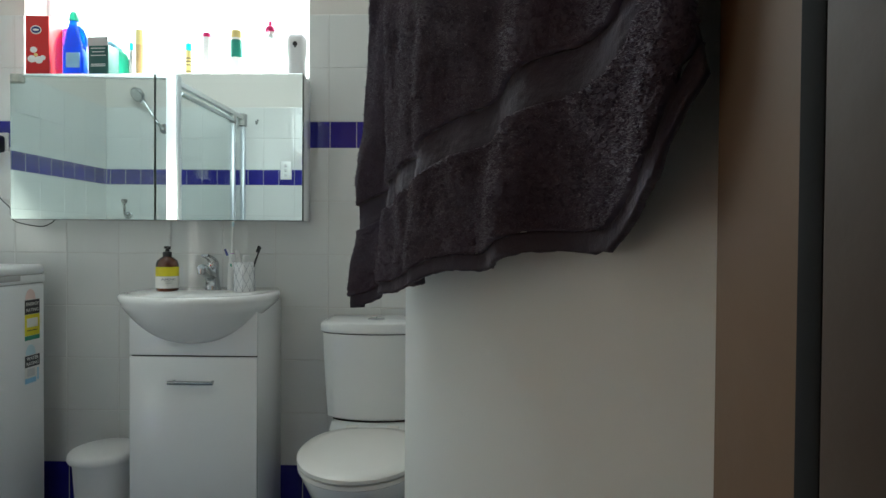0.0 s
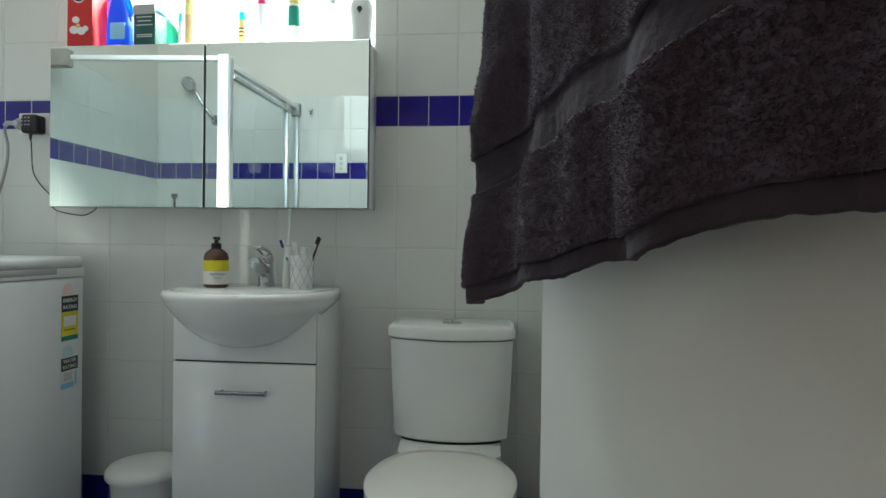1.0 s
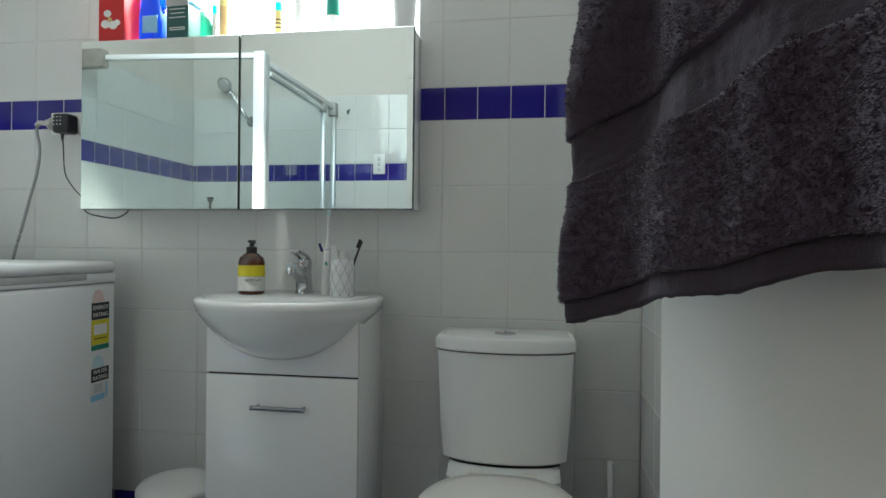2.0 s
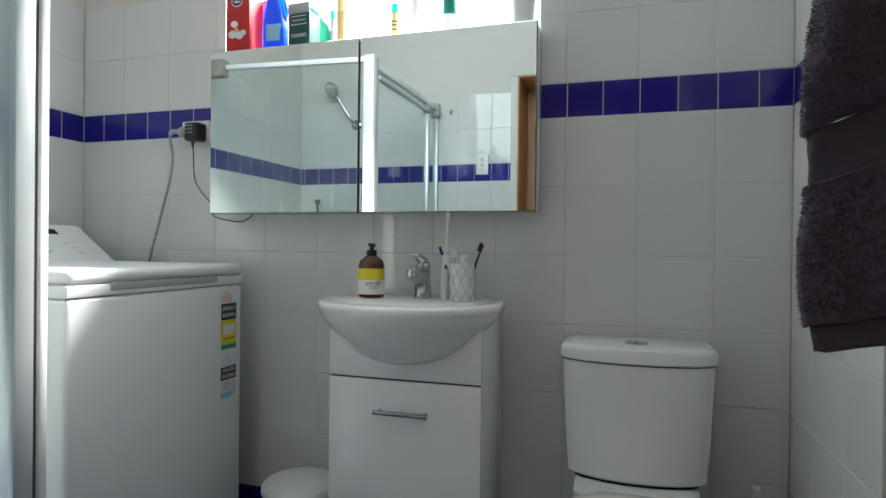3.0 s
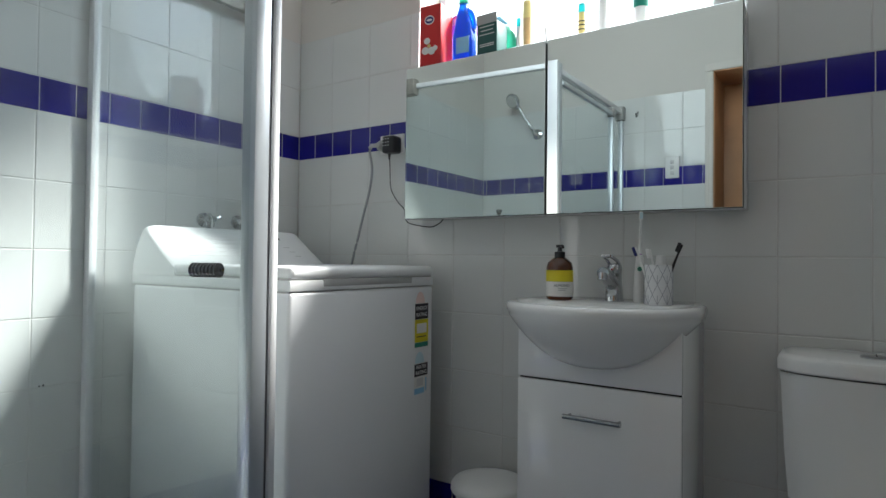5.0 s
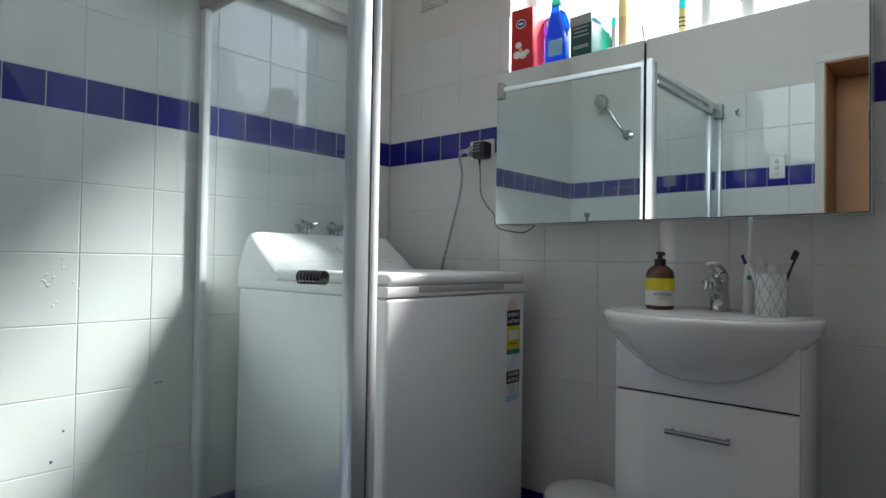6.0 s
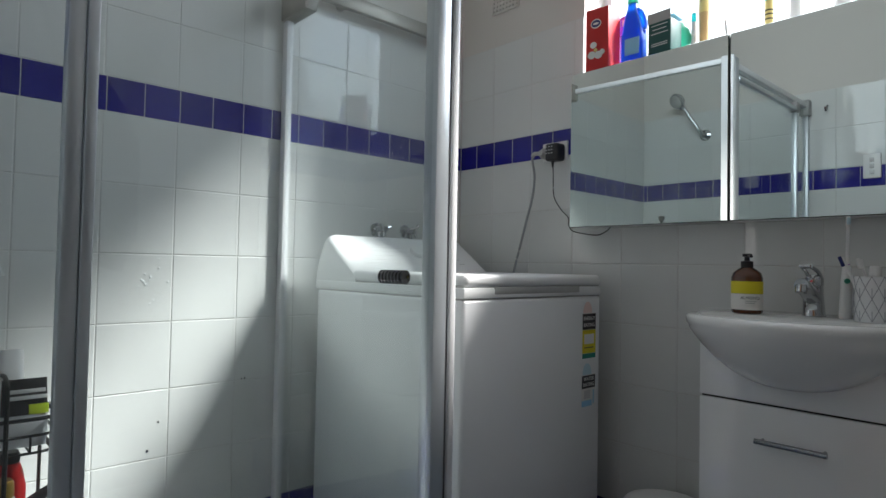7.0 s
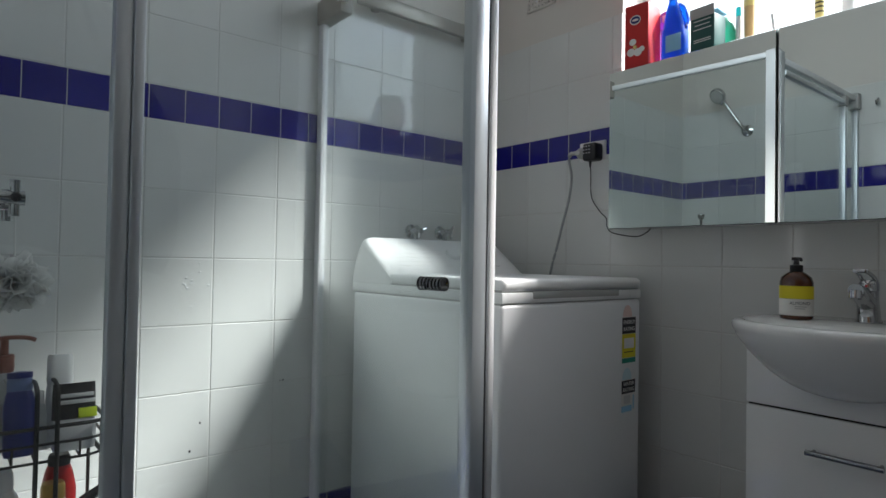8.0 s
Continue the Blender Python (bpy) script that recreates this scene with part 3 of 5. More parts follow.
# ---- washing machine ----
def washing_machine():
    xf, xb, y0, y1 = -1.366, -2.090, 1.550, 2.176
    w = thing("washing_machine", pose(0, 0, 0), "white top-loading washing machine with energy stickers", "washing machine")
    part("body", box(xb + 0.012, y0, Z0 + 0.02, xf, y1, 0.7966, 0.012, 4), ENAMEL, w)
    top = part("top_cover", box(xb, y0 + 0.001, 0.798, xf + 0.001, y1 - 0.001, 0.826, 0.004, 2), WM_PLASTIC, w)
    part("gap", box(xb + 0.02, y0 + 0.004, 0.79, xf - 0.006, y1 - 0.004, 0.802), GREY_PL, w)
    part("gap", box(xb + 0.16, y0 + 0.006, 0.82, xf - 0.006, y1 - 0.006, 0.833), GREY_PL, w)
    lid = part("lid", box(xb + 0.19, y0 + 0.002, 0.8275, xf + 0.004, y1 - 0.002, 0.862, 0.015, 5), WM_PLASTIC, w)
    # solid block, no hollow: the recess's shade is only its grey colour
    part("finger_recess", box(xf - 0.008, 1.665, 0.8075, xf + 0.0025, 2.055, 0.8285, 0.004), GREY_PL, top, "finger recess with its shade put in as grey")
    # sloped control panel along the back
    prof = [(xb, 0.826), (xb + 0.006, 0.860), (xb + 0.017, 0.900), (xb + 0.031, 0.938), (xb + 0.046, 0.967), (xb + 0.057, 0.979), (xb + 0.068, 0.981), (xb + 0.080, 0.971), (xb + 0.215, 0.868), (xb + 0.235, 0.852), (xb + 0.235, 0.826)]
    rings = []
    for y, k in ((y0 + 0.001, 0.84), (y0 + 0.005, 0.91), (y0 + 0.013, 0.96), (y0 + 0.026, 0.99), (y0 + 0.040, 1.0), (y1 - 0.040, 1.0), (y1 - 0.026, 0.99), (y1 - 0.013, 0.96), (y1 - 0.005, 0.91), (y1 - 0.001, 0.84)):
        rings.append([(xb + 0.11 + (x - xb - 0.11) * (0.98 if k < 1 else 1), y, 0.826 + (z - 0.826) * k) for x, z in prof])
    panel = part("control_panel", loft(rings), WM_PLASTIC, w, angle=30)
    ang = math.degrees(math.atan2(0.106, 0.140))

    def on_panel(u, y, lift=0.0006):
        p = Vector((xb + 0.075, y, 0.974)).lerp(Vector((xb + 0.215, y, 0.868)), u)
        return Matrix.Translation(p + Vector((0.60, 0, 0.80)) * lift) @ Matrix.Rotation(radians(ang), 4, "Y")

    def plate(name, u, y, su, sy, material, th=0.0012):
        part(name, box(-su / 2, -sy / 2, -0.0005, su / 2, sy / 2, th, 0.0004, 1), material, panel).matrix_local = on_panel(u, y)

    plate("display", 0.16, 2.02, 0.026, 0.062, SCREEN_BLACK)
    random.seed(4)
    for r in range(5):
        for c in range(4):
            plate("print_line", 0.30 + 0.13 * r, 1.63 + c * 0.062 + random.uniform(0, 0.01), 0.0022, random.uniform(0.022, 0.045), GREY_PL, 0.0002)
    for r in range(3):
        plate("print_line", 0.50 + 0.15 * r, 2.05 + 0.01 * r, 0.0022, 0.028, GREY_PL, 0.0002)
        plate("button", 0.45 + 0.15 * r, 1.96, 0.010, 0.020, LIGHT_GREY)
    kn = part("dial", lathe([(0.030, 0.0), (0.030, 0.006), (0.026, 0.014), (0.010, 0.016)], 28), WM_PLASTIC, panel)
    kn.matrix_local = on_panel(0.45, 1.885)
    for yy in (y0 + 0.06, y1 - 0.06):
        for xx in (xb + 0.07, xf - 0.06):
            q = part("foot", lathe([(0.022, 0), (0.022, 0.012), (0.010, 0.014), (0.010, 0.03)], 14), BLACK_PL, w)
            q.location = (xx, yy, Z0)


washing_machine()


def rating_sticker(name, z0, z1, label, rows, top_mat):
    """A printed sticker on the machine's front: backing with an arched top, a black title bar and colour fields."""
    x = -1.366
    s = thing(name, pose(x, 2.110, 0), label, "sticker")
    y0, y1 = -0.036, 0.036
    part("backing", box(0.0002, y0, z0, 0.0008, y1, z1, 0), PAPER, s, smooth=False)
    for i, (a, b, c, d, m) in enumerate(rows):
        part("print_field", box(0.0009, c, a, 0.0013 + 0.0002 * (i % 3), d, b, 0), m, s, smooth=False)
    bm = bmesh.new()
    n = 14
    vs = [bm.verts.new((0.0010, 0.024 * math.cos(math.pi * k / n) - 0.008, z1 + 0.036 * math.sin(math.pi * k / n))) for k in range(n + 1)]
    bm.faces.new(vs)
    ext = bmesh.ops.extrude_face_region(bm, geom=bm.faces[:])
    for v in ext["geom"]:
        if isinstance(v, bmesh.types.BMVert):
            v.co.x -= 0.0008
    part("arch_print", bm, top_mat, s, smooth=False)
    return s


es = rating_sticker("energy_sticker", 0.600, 0.742, "yellow and black energy rating sticker on the washer", [
    (0.690, 0.740, -0.036, 0.036, INK), (0.616, 0.689, -0.036, 0.036, YELLOW), (0.645, 0.676, -0.027, 0.027, PAPER),
    (0.650, 0.671, -0.024, 0.002, PALE_BLUE), (0.600, 0.615, -0.036, 0.036, DEEP_GREEN), (0.632, 0.635, -0.026, 0.024, INK), (0.624, 0.627, -0.026, 0.016, INK)], SALMON)
ws = rating_sticker("water_sticker", 0.450, 0.548, "pale blue and black water rating sticker on the washer", [
    (0.506, 0.546, -0.036, 0.036, INK), (0.450, 0.468, -0.036, 0.018, PALE_BLUE), (0.474, 0.500, -0.024, 0.010, LIGHT_GREY), (0.455, 0.498, 0.024, 0.030, PALE_BLUE)], ICE)
for st, a, z in ((es, "ENERGY", 0.725), (es, "RATING", 0.704), (ws, "WATER", 0.535), (ws, "RATING", 0.517)):
    lettering("lettering", a, Matrix.Translation((0.0018, 0, z)) @ Matrix.Rotation(radians(90), 4, "Z") @ Matrix.Rotation(radians(90), 4, "X"), 0.0165, PAPER, st)


def bin_():
    b = thing("waste_bin", pose(-1.130, 2.150, Z0), "small white plastic swing-top bin on the floor", "bin")
    part("bucket", lathe([(0.085, 0.001), (0.090, 0.006), (0.104, 0.225), (0.106, 0.23), (0.098, 0.23)], 36), WHITE_PL, b)
    part("lid", lathe([(0.098, 0.228), (0.116, 0.228), (0.119, 0.234), (0.118, 0.248), (0.110, 0.258), (0.075, 0.266), (0.01, 0.268)], 40), WHITE_PL, b, "domed white lid")


bin_()


# ---- door with towel, door lining ----
HINGE = Vector((0.272, 0.385, 0))
EDGE = Vector((0.030, 1.098, 0))
LEAF = (EDGE - HINGE).length
DOOR_M = Matrix.Translation(HINGE) @ Matrix.Rotation(math.atan2(EDGE.y - HINGE.y, EDGE.x - HINGE.x), 4, "Z")


def door_leaf():
    d = thing("door_leaf", DOOR_M, "plain white painted bathroom door standing open", "door")
    d["kind"] = "structure"
    part("leaf", box(0, -0.036, Z0 + 0.008, LEAF, 0.0, 1.868, 0.003), DOOR_PAINT, d)
    for z in (0.25, 1.0, 1.75):
        part("hinge", tube([(0.003, 0.006, z - 0.045), (0.003, 0.006, z + 0.045)], 0.006, 10), STEEL, d)
    hk = bmesh.new()
    tube(smooth_path([(0.30, 0.002, 1.74), (0.30, 0.03, 1.73), (0.30, 0.055, 1.745), (0.30, 0.065, 1.775)], 5), 0.006, 10, bm=hk)
    part("coat_hook", hk, CHROME, d)


door_leaf()


def door_frame():
    d = thing("door_frame", pose(0, 0, 0), "wooden door lining with grey moulded architrave", "door frame")
    d["kind"] = "structure"
    y0, y1 = 0.195, YS + 0.004
    # hinge-side lining gets the browner copy: its shade is in the colour
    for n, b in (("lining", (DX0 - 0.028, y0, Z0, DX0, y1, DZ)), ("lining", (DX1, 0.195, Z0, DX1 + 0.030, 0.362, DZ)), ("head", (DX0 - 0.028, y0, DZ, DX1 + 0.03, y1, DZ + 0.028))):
        part(n, box(*b, 0.004), JAMB_SHADED if b[0] == DX1 else WOOD, d)
    for w_, off in ((0.040, 0.008), (0.022, 0.013)):
        part("architrave", box(DX0 - 0.006 - w_, YS + 0.0005, Z0, DX0 - 0.006, YS + off, DZ + 0.006, 0.003), PAINT, d)
        part("architrave", box(DX0 - 0.006 - w_, YS + 0.0005, DZ + 0.0065, DX1, YS + off, DZ + 0.006 + w_, 0.003), PAINT, d)
    # stop and hall architrave are coloured dark to stand in for shade
    part("stop", box(DX1 - 0.012, 0.21, Z0, DX1 + 0.001, 0.257, DZ, 0.003), STOP_SHADED, d)
    # near-black strip filling the groove beside the stop
    part("seal", box(DX1 - 0.011, 0.2575, Z0, DX1 + 0.001, 0.272, DZ, 0.002), DARK_GAP, d, "black strip beside the door stop")
    part("hall_architrave", box(DX1 + 0.006, 0.176, Z0, DX1 + 0.075, 0.1945, DZ + 0.06, 0.005), STOP_SHADED, d)


door_frame()


def hall_door():
    d = thing("hall_door", Matrix.Translation((-0.800, 0.185, 0)) @ Matrix.Rotation(radians(-20), 4, "Z"), "orange stained timber door ajar in the hall", "door")
    part("leaf", box(0, -0.04, Z0 + 0.005, 0.66, 0.0, 1.99, 0.004), WOOD, d)
    part("handle", tube(smooth_path([(0.60, 0.0, 0.98), (0.60, 0.045, 0.98), (0.51, 0.05, 0.98)], 4), 0.008, 10), CHROME, d)


hall_door()


def towel():
    t = thing("bath_towel", DOOR_M, "plum-grey terry bath towel with woven band hanging on the door", "towel")
    random.seed(11)
    NU, NV = 220, 190
    s0, s1 = TOWEL_S

    def surf(u, v):
        # u from the hinge side across, v from hem (0) to the hook (1)
        z_hem = float(np.interp(u, HEM_U, HEM_Z)) + 0.004 * math.sin(u * 31)
        z = z_hem + (1.76 - z_hem) * v
        k = max(0.0, (v - 0.45) / 0.55) ** 1.4
        wide = min(1.0, v / 0.16)
        s = s0 + (s1 + 0.030 * wide - 0.014 * (1 - min(1.0, v / 0.10)) - s0) * u
        s += (0.42 - s) * 0.75 * k
        amp = 0.019
        deep = math.sin(u * 26 + 0.4 + 0.9 * math.sin(v * 4)) * 0.42 + math.sin(u * 47 + v * 5 + 0.6) * 0.20 + 0.6 * math.sin(u * 11 + 2.6 - v * 2.2)
        nn = noise.noise(Vector((u * 7, v * 8, 3.1))) * 0.012 + noise.noise(Vector((u * 24, v * 26, 8.0))) * 0.0022 + noise.noise(Vector((u * 120, v * 150, 1.0))) * 0.0014
        off = 0.036 + (0.048 - 0.010 * wide) * u + amp * deep + nn - 0.02 * v
        off -= 0.028 * max(0.0, (u - 0.965) / 0.035) ** 2
        return Vector((s, max(0.004, off), z))

    def sheet(name, va, vb, material, lift=0.0, n=NV):
        bm = bmesh.new()
        g = [[bm.verts.new(surf(i / NU, va + (vb - va) * j / n) + Vector((0, lift, 0))) for i in range(NU + 1)] for j in range(n + 1)]
        for j in range(n):
            for i in range(NU):
                bm.faces.new((g[j][i], g[j][i + 1], g[j + 1][i + 1], g[j + 1][i]))
        ob = part(name, bm, material, t, angle=180)
        so = ob.modifiers.new("thick", "SOLIDIFY")
        so.thickness = 0.010 if material is TERRY else 0.005
        so.offset = -1
        return ob

    def pile(name, va, vb, count, seed):
        """Loops of the pile: small leaning three-sided tufts over the cloth."""
        rng = np.random.default_rng(seed)
        gu, gv = 160, 160
        g = np.array([[surf(i / gu, va + (vb - va) * j / gv) for i in range(gu + 1)] for j in range(gv + 1)])
        du, dv = np.gradient(g, axis=1), np.gradient(g, axis=0)
        nor = np.cross(dv, du)
        nor /= np.linalg.norm(nor, axis=2, keepdims=True)
        nor *= np.where(nor[..., 1:2] < 0, -1, 1)
        fi, fj = rng.random(count) * (gu - 0.01), rng.random(count) * (gv - 0.01)
        i, j = fi.astype(int), fj.astype(int)
        a, b = (fi - i)[:, None], (fj - j)[:, None]
        p = (g[j, i] * (1 - a) + g[j, i + 1] * a) * (1 - b) + (g[j + 1, i] * (1 - a) + g[j + 1, i + 1] * a) * b
        n = nor[j, i]
        clump = np.array([noise.noise(Vector(q) * 55) for q in p])
        e1 = np.cross(n, rng.normal(size=(count, 3)))
        e1 /= np.linalg.norm(e1, axis=1, keepdims=True)
        e2 = np.cross(n, e1)
        p = p + n * 0.0018
        r = rng.uniform(0.0006, 0.0010, (count, 1))
        tall = (0.0017 + 0.0010 * clump[:, None]) * rng.uniform(0.7, 1.2, (count, 1))
        lean = rng.normal(0, 0.0008, (count, 3)) + np.array([0, 0, -0.0005])
        verts = np.stack([p + e1 * r, p - 0.5 * e1 * r + 0.87 * e2 * r, p - 0.5 * e1 * r - 0.87 * e2 * r, p + n * tall + lean], 1).reshape(-1, 3)
        k = np.arange(count)[:, None, None] * 4
        faces = (k + np.array([[0, 1, 3], [1, 2, 3], [2, 0, 3]])).reshape(-1, 3)
        me = bpy.data.meshes.new(name)
        me.from_pydata(verts.tolist(), [], faces.tolist())
        me.polygons.foreach_set("use_smooth", [True] * len(me.polygons))
        me.materials.append(TERRY)
        ob = new(name, me)
        ob.parent = t
        return tagged(ob, kind="stuff")

    pile("terry_nap", 0.020, 0.142, 40000, 5)
    pile("terry_nap", 0.190, 0.66, 120000, 6)
    sheet("hem", 0.0, 0.020, TOWEL_BAND, -0.002, 6)
    sheet("terry_border", 0.020, 0.142, TERRY, 0.002, 50)
    sheet("woven_band", 0.142, 0.190, TOWEL_BAND, -0.003, 14)
    sheet("terry_field", 0.190, 1.0, TERRY, 0.002, 150)


TOWEL_S = (-0.02, 0.782)
HEM_U = (0.0, 0.04, 0.14, 0.35, 0.55, 0.775, 1.0)
HEM_Z = (1.04, 0.990, 0.958, 0.938, 0.911, 0.886, 0.844)
towel()


# ---- small things on the basin ----
RIM = 0.774


def bottle(name, m, prof, material, label, category, seg=28, sx=1.0, sy=1.0):
    t = thing(name, m, label, category)
    part("bottle", lathe(prof, seg, sx, sy), material, t)
    return t


def soap_bottle():
    t = bottle("soap_dispenser", pose(-0.902, 2.140, RIM - 0.003, 0, 0, 8), [(0.030, 0), (0.0365, 0.003), (0.038, 0.010), (0.038, 0.095), (0.034, 0.108), (0.022, 0.118), (0.014, 0.123), (0.013, 0.128)], AMBER, "amber pump soap bottle with yellow and white label", "soap bottle", 36, 1.0, 0.8)
    # label wrapped round the front half
    for z0, z1, m, r in ((0.054, 0.086, YELLOW, 0.0386), (0.012, 0.0535, PAPER, 0.0386)):
        bm = bmesh.new()
        n = 28
        rings = []
        for z in (z0, z1):
            rings.append([(r * math.sin(radians(-100 + 200 * k / n)), -0.8 * r * math.cos(radians(-100 + 200 * k / n)), z) for k in range(n + 1)])
        part("label", loft(rings, caps=(False, False), closed=False), m, t)
    lettering("lettering", "ALMOND", Matrix.Translation((0.014, -0.0302, 0.043)) @ Matrix.Rotation(radians(18), 4, "Z") @ Matrix.Rotation(radians(90), 4, "X"), 0.0105, INK, t)
    for z, w in ((0.034, 0.026), (0.029, 0.022)):
        part("print_line", box(0.003, -0.0312, z, 0.003 + w, -0.0292, z + 0.0018), GREY_PL, t, smooth=False)
    part("pump", lathe([(0.0145, 0.122), (0.015, 0.124), (0.015, 0.138), (0.007, 0.140), (0.006, 0.150), (0.011, 0.151), (0.011, 0.158), (0.004, 0.159)], 20), BLACK_PL, t, "black pump head")
    part("nozzle", tube([(0, 0, 0.155), (0.014, -0.022, 0.1545), (0.016, -0.026, 0.150)], 0.0038, 8), BLACK_PL, t)


soap_bottle()


def electric_brush():
    t = thing("electric_toothbrush", pose(-0.692, 2.185, RIM - 0.002, 0, 1.5, 20), "white electric toothbrush standing on the basin", "toothbrush")
    part("body", lathe([(0.012, 0), (0.0135, 0.003), (0.0138, 0.04), (0.012, 0.095), (0.0095, 0.125), (0.006, 0.132)], 20), WHITE_PL, t)
    part("button", lathe([(0.0065, 0), (0.0065, 0.0015), (0.003, 0.002)], 14), GREEN_PL, t).matrix_local = pose(0, -0.0115, 0.092, 90)
    part("neck", tube([(0, 0, 0.13), (0, 0, 0.16), (0, 0.001, 0.236)], 0.004, 10, radii=[0.0058, 0.0036, 0.0032]), WHITE_PL, t)
    part("ring", lathe([(0.0062, 0.128), (0.0066, 0.130), (0.0062, 0.133)], 14), PURPLE, t)
    part("brush_head", box(-0.0048, -0.004, 0.226, 0.0048, 0.003, 0.249, 0.002), WHITE_PL, t)
    part("bristles", box(-0.0040, -0.013, 0.229, 0.0040, -0.004, 0.246, 0.002), ICE, t, "pale blue bristles")


electric_brush()


def cup():
    c = thing("toothbrush_cup", pose(-0.628, 2.140, RIM - 0.004), "white cup with grey geometric lines", "cup")
    R, H = 0.0355, 0.106
    part("cup_wall", lathe([(R - 0.004, 0), (R, 0.003), (R, H - 0.001), (R - 0.001, H), (R - 0.003, H - 0.001), (R - 0.003, 0.006), (0.004, 0.005)], 40), CUP, c)
    bm = bmesh.new()
    n = 9
    cell = 2 * math.pi / n
    hz = H / 4

    def p(a, z):
        return (R + 0.0003) * math.cos(a), (R + 0.0003) * math.sin(a), z

    for i in range(n):
        for j in range(4):
            a = (i + 0.5 * (j % 2)) * cell
            z = 0.004 + j * hz * 0.97
            for da, z1 in ((0.5, z + hz * 0.95), (-0.5, z + hz * 0.95)):
                pts = [p(a + da * cell * q / 3, z + (z1 - z) * q / 3) for q in range(4)]
                tube(pts, 0.0007, 5, bm=bm)
            if j % 2 == 0:
                tube([p(a, z), p(a, min(H - 0.002, z + hz * 0.9))], 0.0007, 5, bm=bm)
    part("line_pattern", bm, CUP_LINE, c)

    def brush(x, y, lean, turn, material, label, L=0.165, head=None):
        b = thing("toothbrush", Matrix.Translation((-0.628 + x, 2.140 + y, RIM + 0.006)) @ Matrix.Rotation(radians(turn), 4, "Z") @ Matrix.Rotation(radians(lean), 4, "Y"), label, "toothbrush", "toothbrushes in the cup")
        part("handle", tube([(0, 0, 0), (0, 0.001, L * 0.5), (0, 0, L * 0.82), (0, 0, L)], 0.004, 8, radii=[0.005, 0.0045, 0.0028, 0.004]), material, b)
        part("bristles", box(-0.010, -0.0045, L - 0.022, -0.002, 0.0045, L + 0.003, 0.002), head or material, b)

    brush(0.000, 0.004, 22, -10, BLACK_PL, "black toothbrush leaning in the cup", 0.160)
    brush(-0.004, -0.008, -20, 12, WHITE_PL, "blue and white toothbrush leaning in the cup", 0.150, NAVY)
    brush(0.008, 0.010, -14, 30, WHITE_PL, "white toothbrush leaning in the cup", 0.140)
    t = thing("toothpaste_tube", Matrix.Translation((-0.630, 2.140, RIM + 0.004)) @ Matrix.Rotation(radians(4), 4, "Y"), "white toothpaste tube standing in the cup", "toothpaste")
    part("tube_body", lathe([(0.004, 0), (0.018, 0.004), (0.017, 0.090), (0.012, 0.102)], 20, 1.0, 0.7), WHITE_PL, t)
    part("cap", lathe([(0.012, 0.101), (0.0125, 0.104), (0.0115, 0.122), (0.004, 0.123)], 18), WHITE_PL, t)


cup()


# ---- power outlet, cables ----
def outlet():
    o = thing("power_outlet", pose(-1.645, YN, 1.318), "white double power outlet on the blue tile band", "power outlet")
    part("plate", box(-0.057, -0.009, -0.036, 0.057, 0.001, 0.036, 0.004), WHITE_PL, o)
    for x in (-0.012, 0.030):
        part("switch", box(x - 0.006, -0.0115, 0.014, x + 0.006, -0.0085, 0.028, 0.001), WHITE_PL, o)
    p = thing("plug", pose(-1.680, YN - 0.010, 1.312), "grey moulded plug in the outlet", "plug")
    part("plug_body", lathe([(0.019, 0), (0.021, 0.006), (0.020, 0.022), (0.013, 0.032), (0.010, 0.040)], 22), GREY_PL, p).matrix_local = pose(0, 0, 0, 90)
    part("strain_relief", tube([(-0.004, -0.030, 0), (-0.030, -0.038, 0.000), (-0.040, -0.036, -0.008)], 0.008, 10), GREY_PL, p)
    a = thing("power_adapter", pose(-1.622, YN - 0.010, 1.310), "black plug-in power adapter", "adapter")
    part("case", box(-0.030, -0.052, -0.034, 0.028, 0.0, 0.030, 0.010, 3), BLACK_PL, a)
    for r in range(3):
        for c in range(3):
            part("print_line", box(-0.024 + c * 0.012, -0.0527, -0.008 + r * 0.012, -0.018 + c * 0.012, -0.0518, -0.005 + r * 0.012), LIGHT_GREY, a, smooth=False)
    part("cord_boot", tube([(-0.008, -0.030, -0.034), (-0.008, -0.030, -0.056)], 0.004, 10, radii=[0.006, 0.003]), BLACK_PL, a)
    c = tube(smooth_path([(-1.717, 2.254, 1.305), (-1.722, 2.256, 1.285), (-1.712, 2.258, 1.225), (-1.722, 2.258, 1.148), (-1.752, 2.258, 1.05), (-1.782, 2.258, 0.95), (-1.805, 2.258, 0.876), (-1.84, 2.252, 0.70)], 8), 0.0048, 10)
    tagged(part("grey_power_cable", c, CABLE_GREY), "grey power cable hanging behind the washing machine", "cable")
    k = tube(smooth_path([(-1.630, 2.262, 1.255), (-1.634, 2.27, 1.22), (-1.645, 2.286, 1.17), (-1.636, 2.287, 1.135), (-1.607, 2.288, 1.095), (-1.578, 2.288, 1.068), (-1.574, 2.286, 1.04), (-1.55, 2.275, 1.018), (-1.50, 2.262, 1.006), (-1.43, 2.25, 0.998), (-1.395, 2.25, 1.010), (-1.38, 2.25, 1.0225)], 6), 0.0020, 8)
    tagged(part("black_power_cord", k, BLACK_PL), "thin black cord running under the mirror cabinet", "cable")


outlet()


# ---- bottles and boxes over the cabinet ----
CT, SL = 1.5475, 1.561


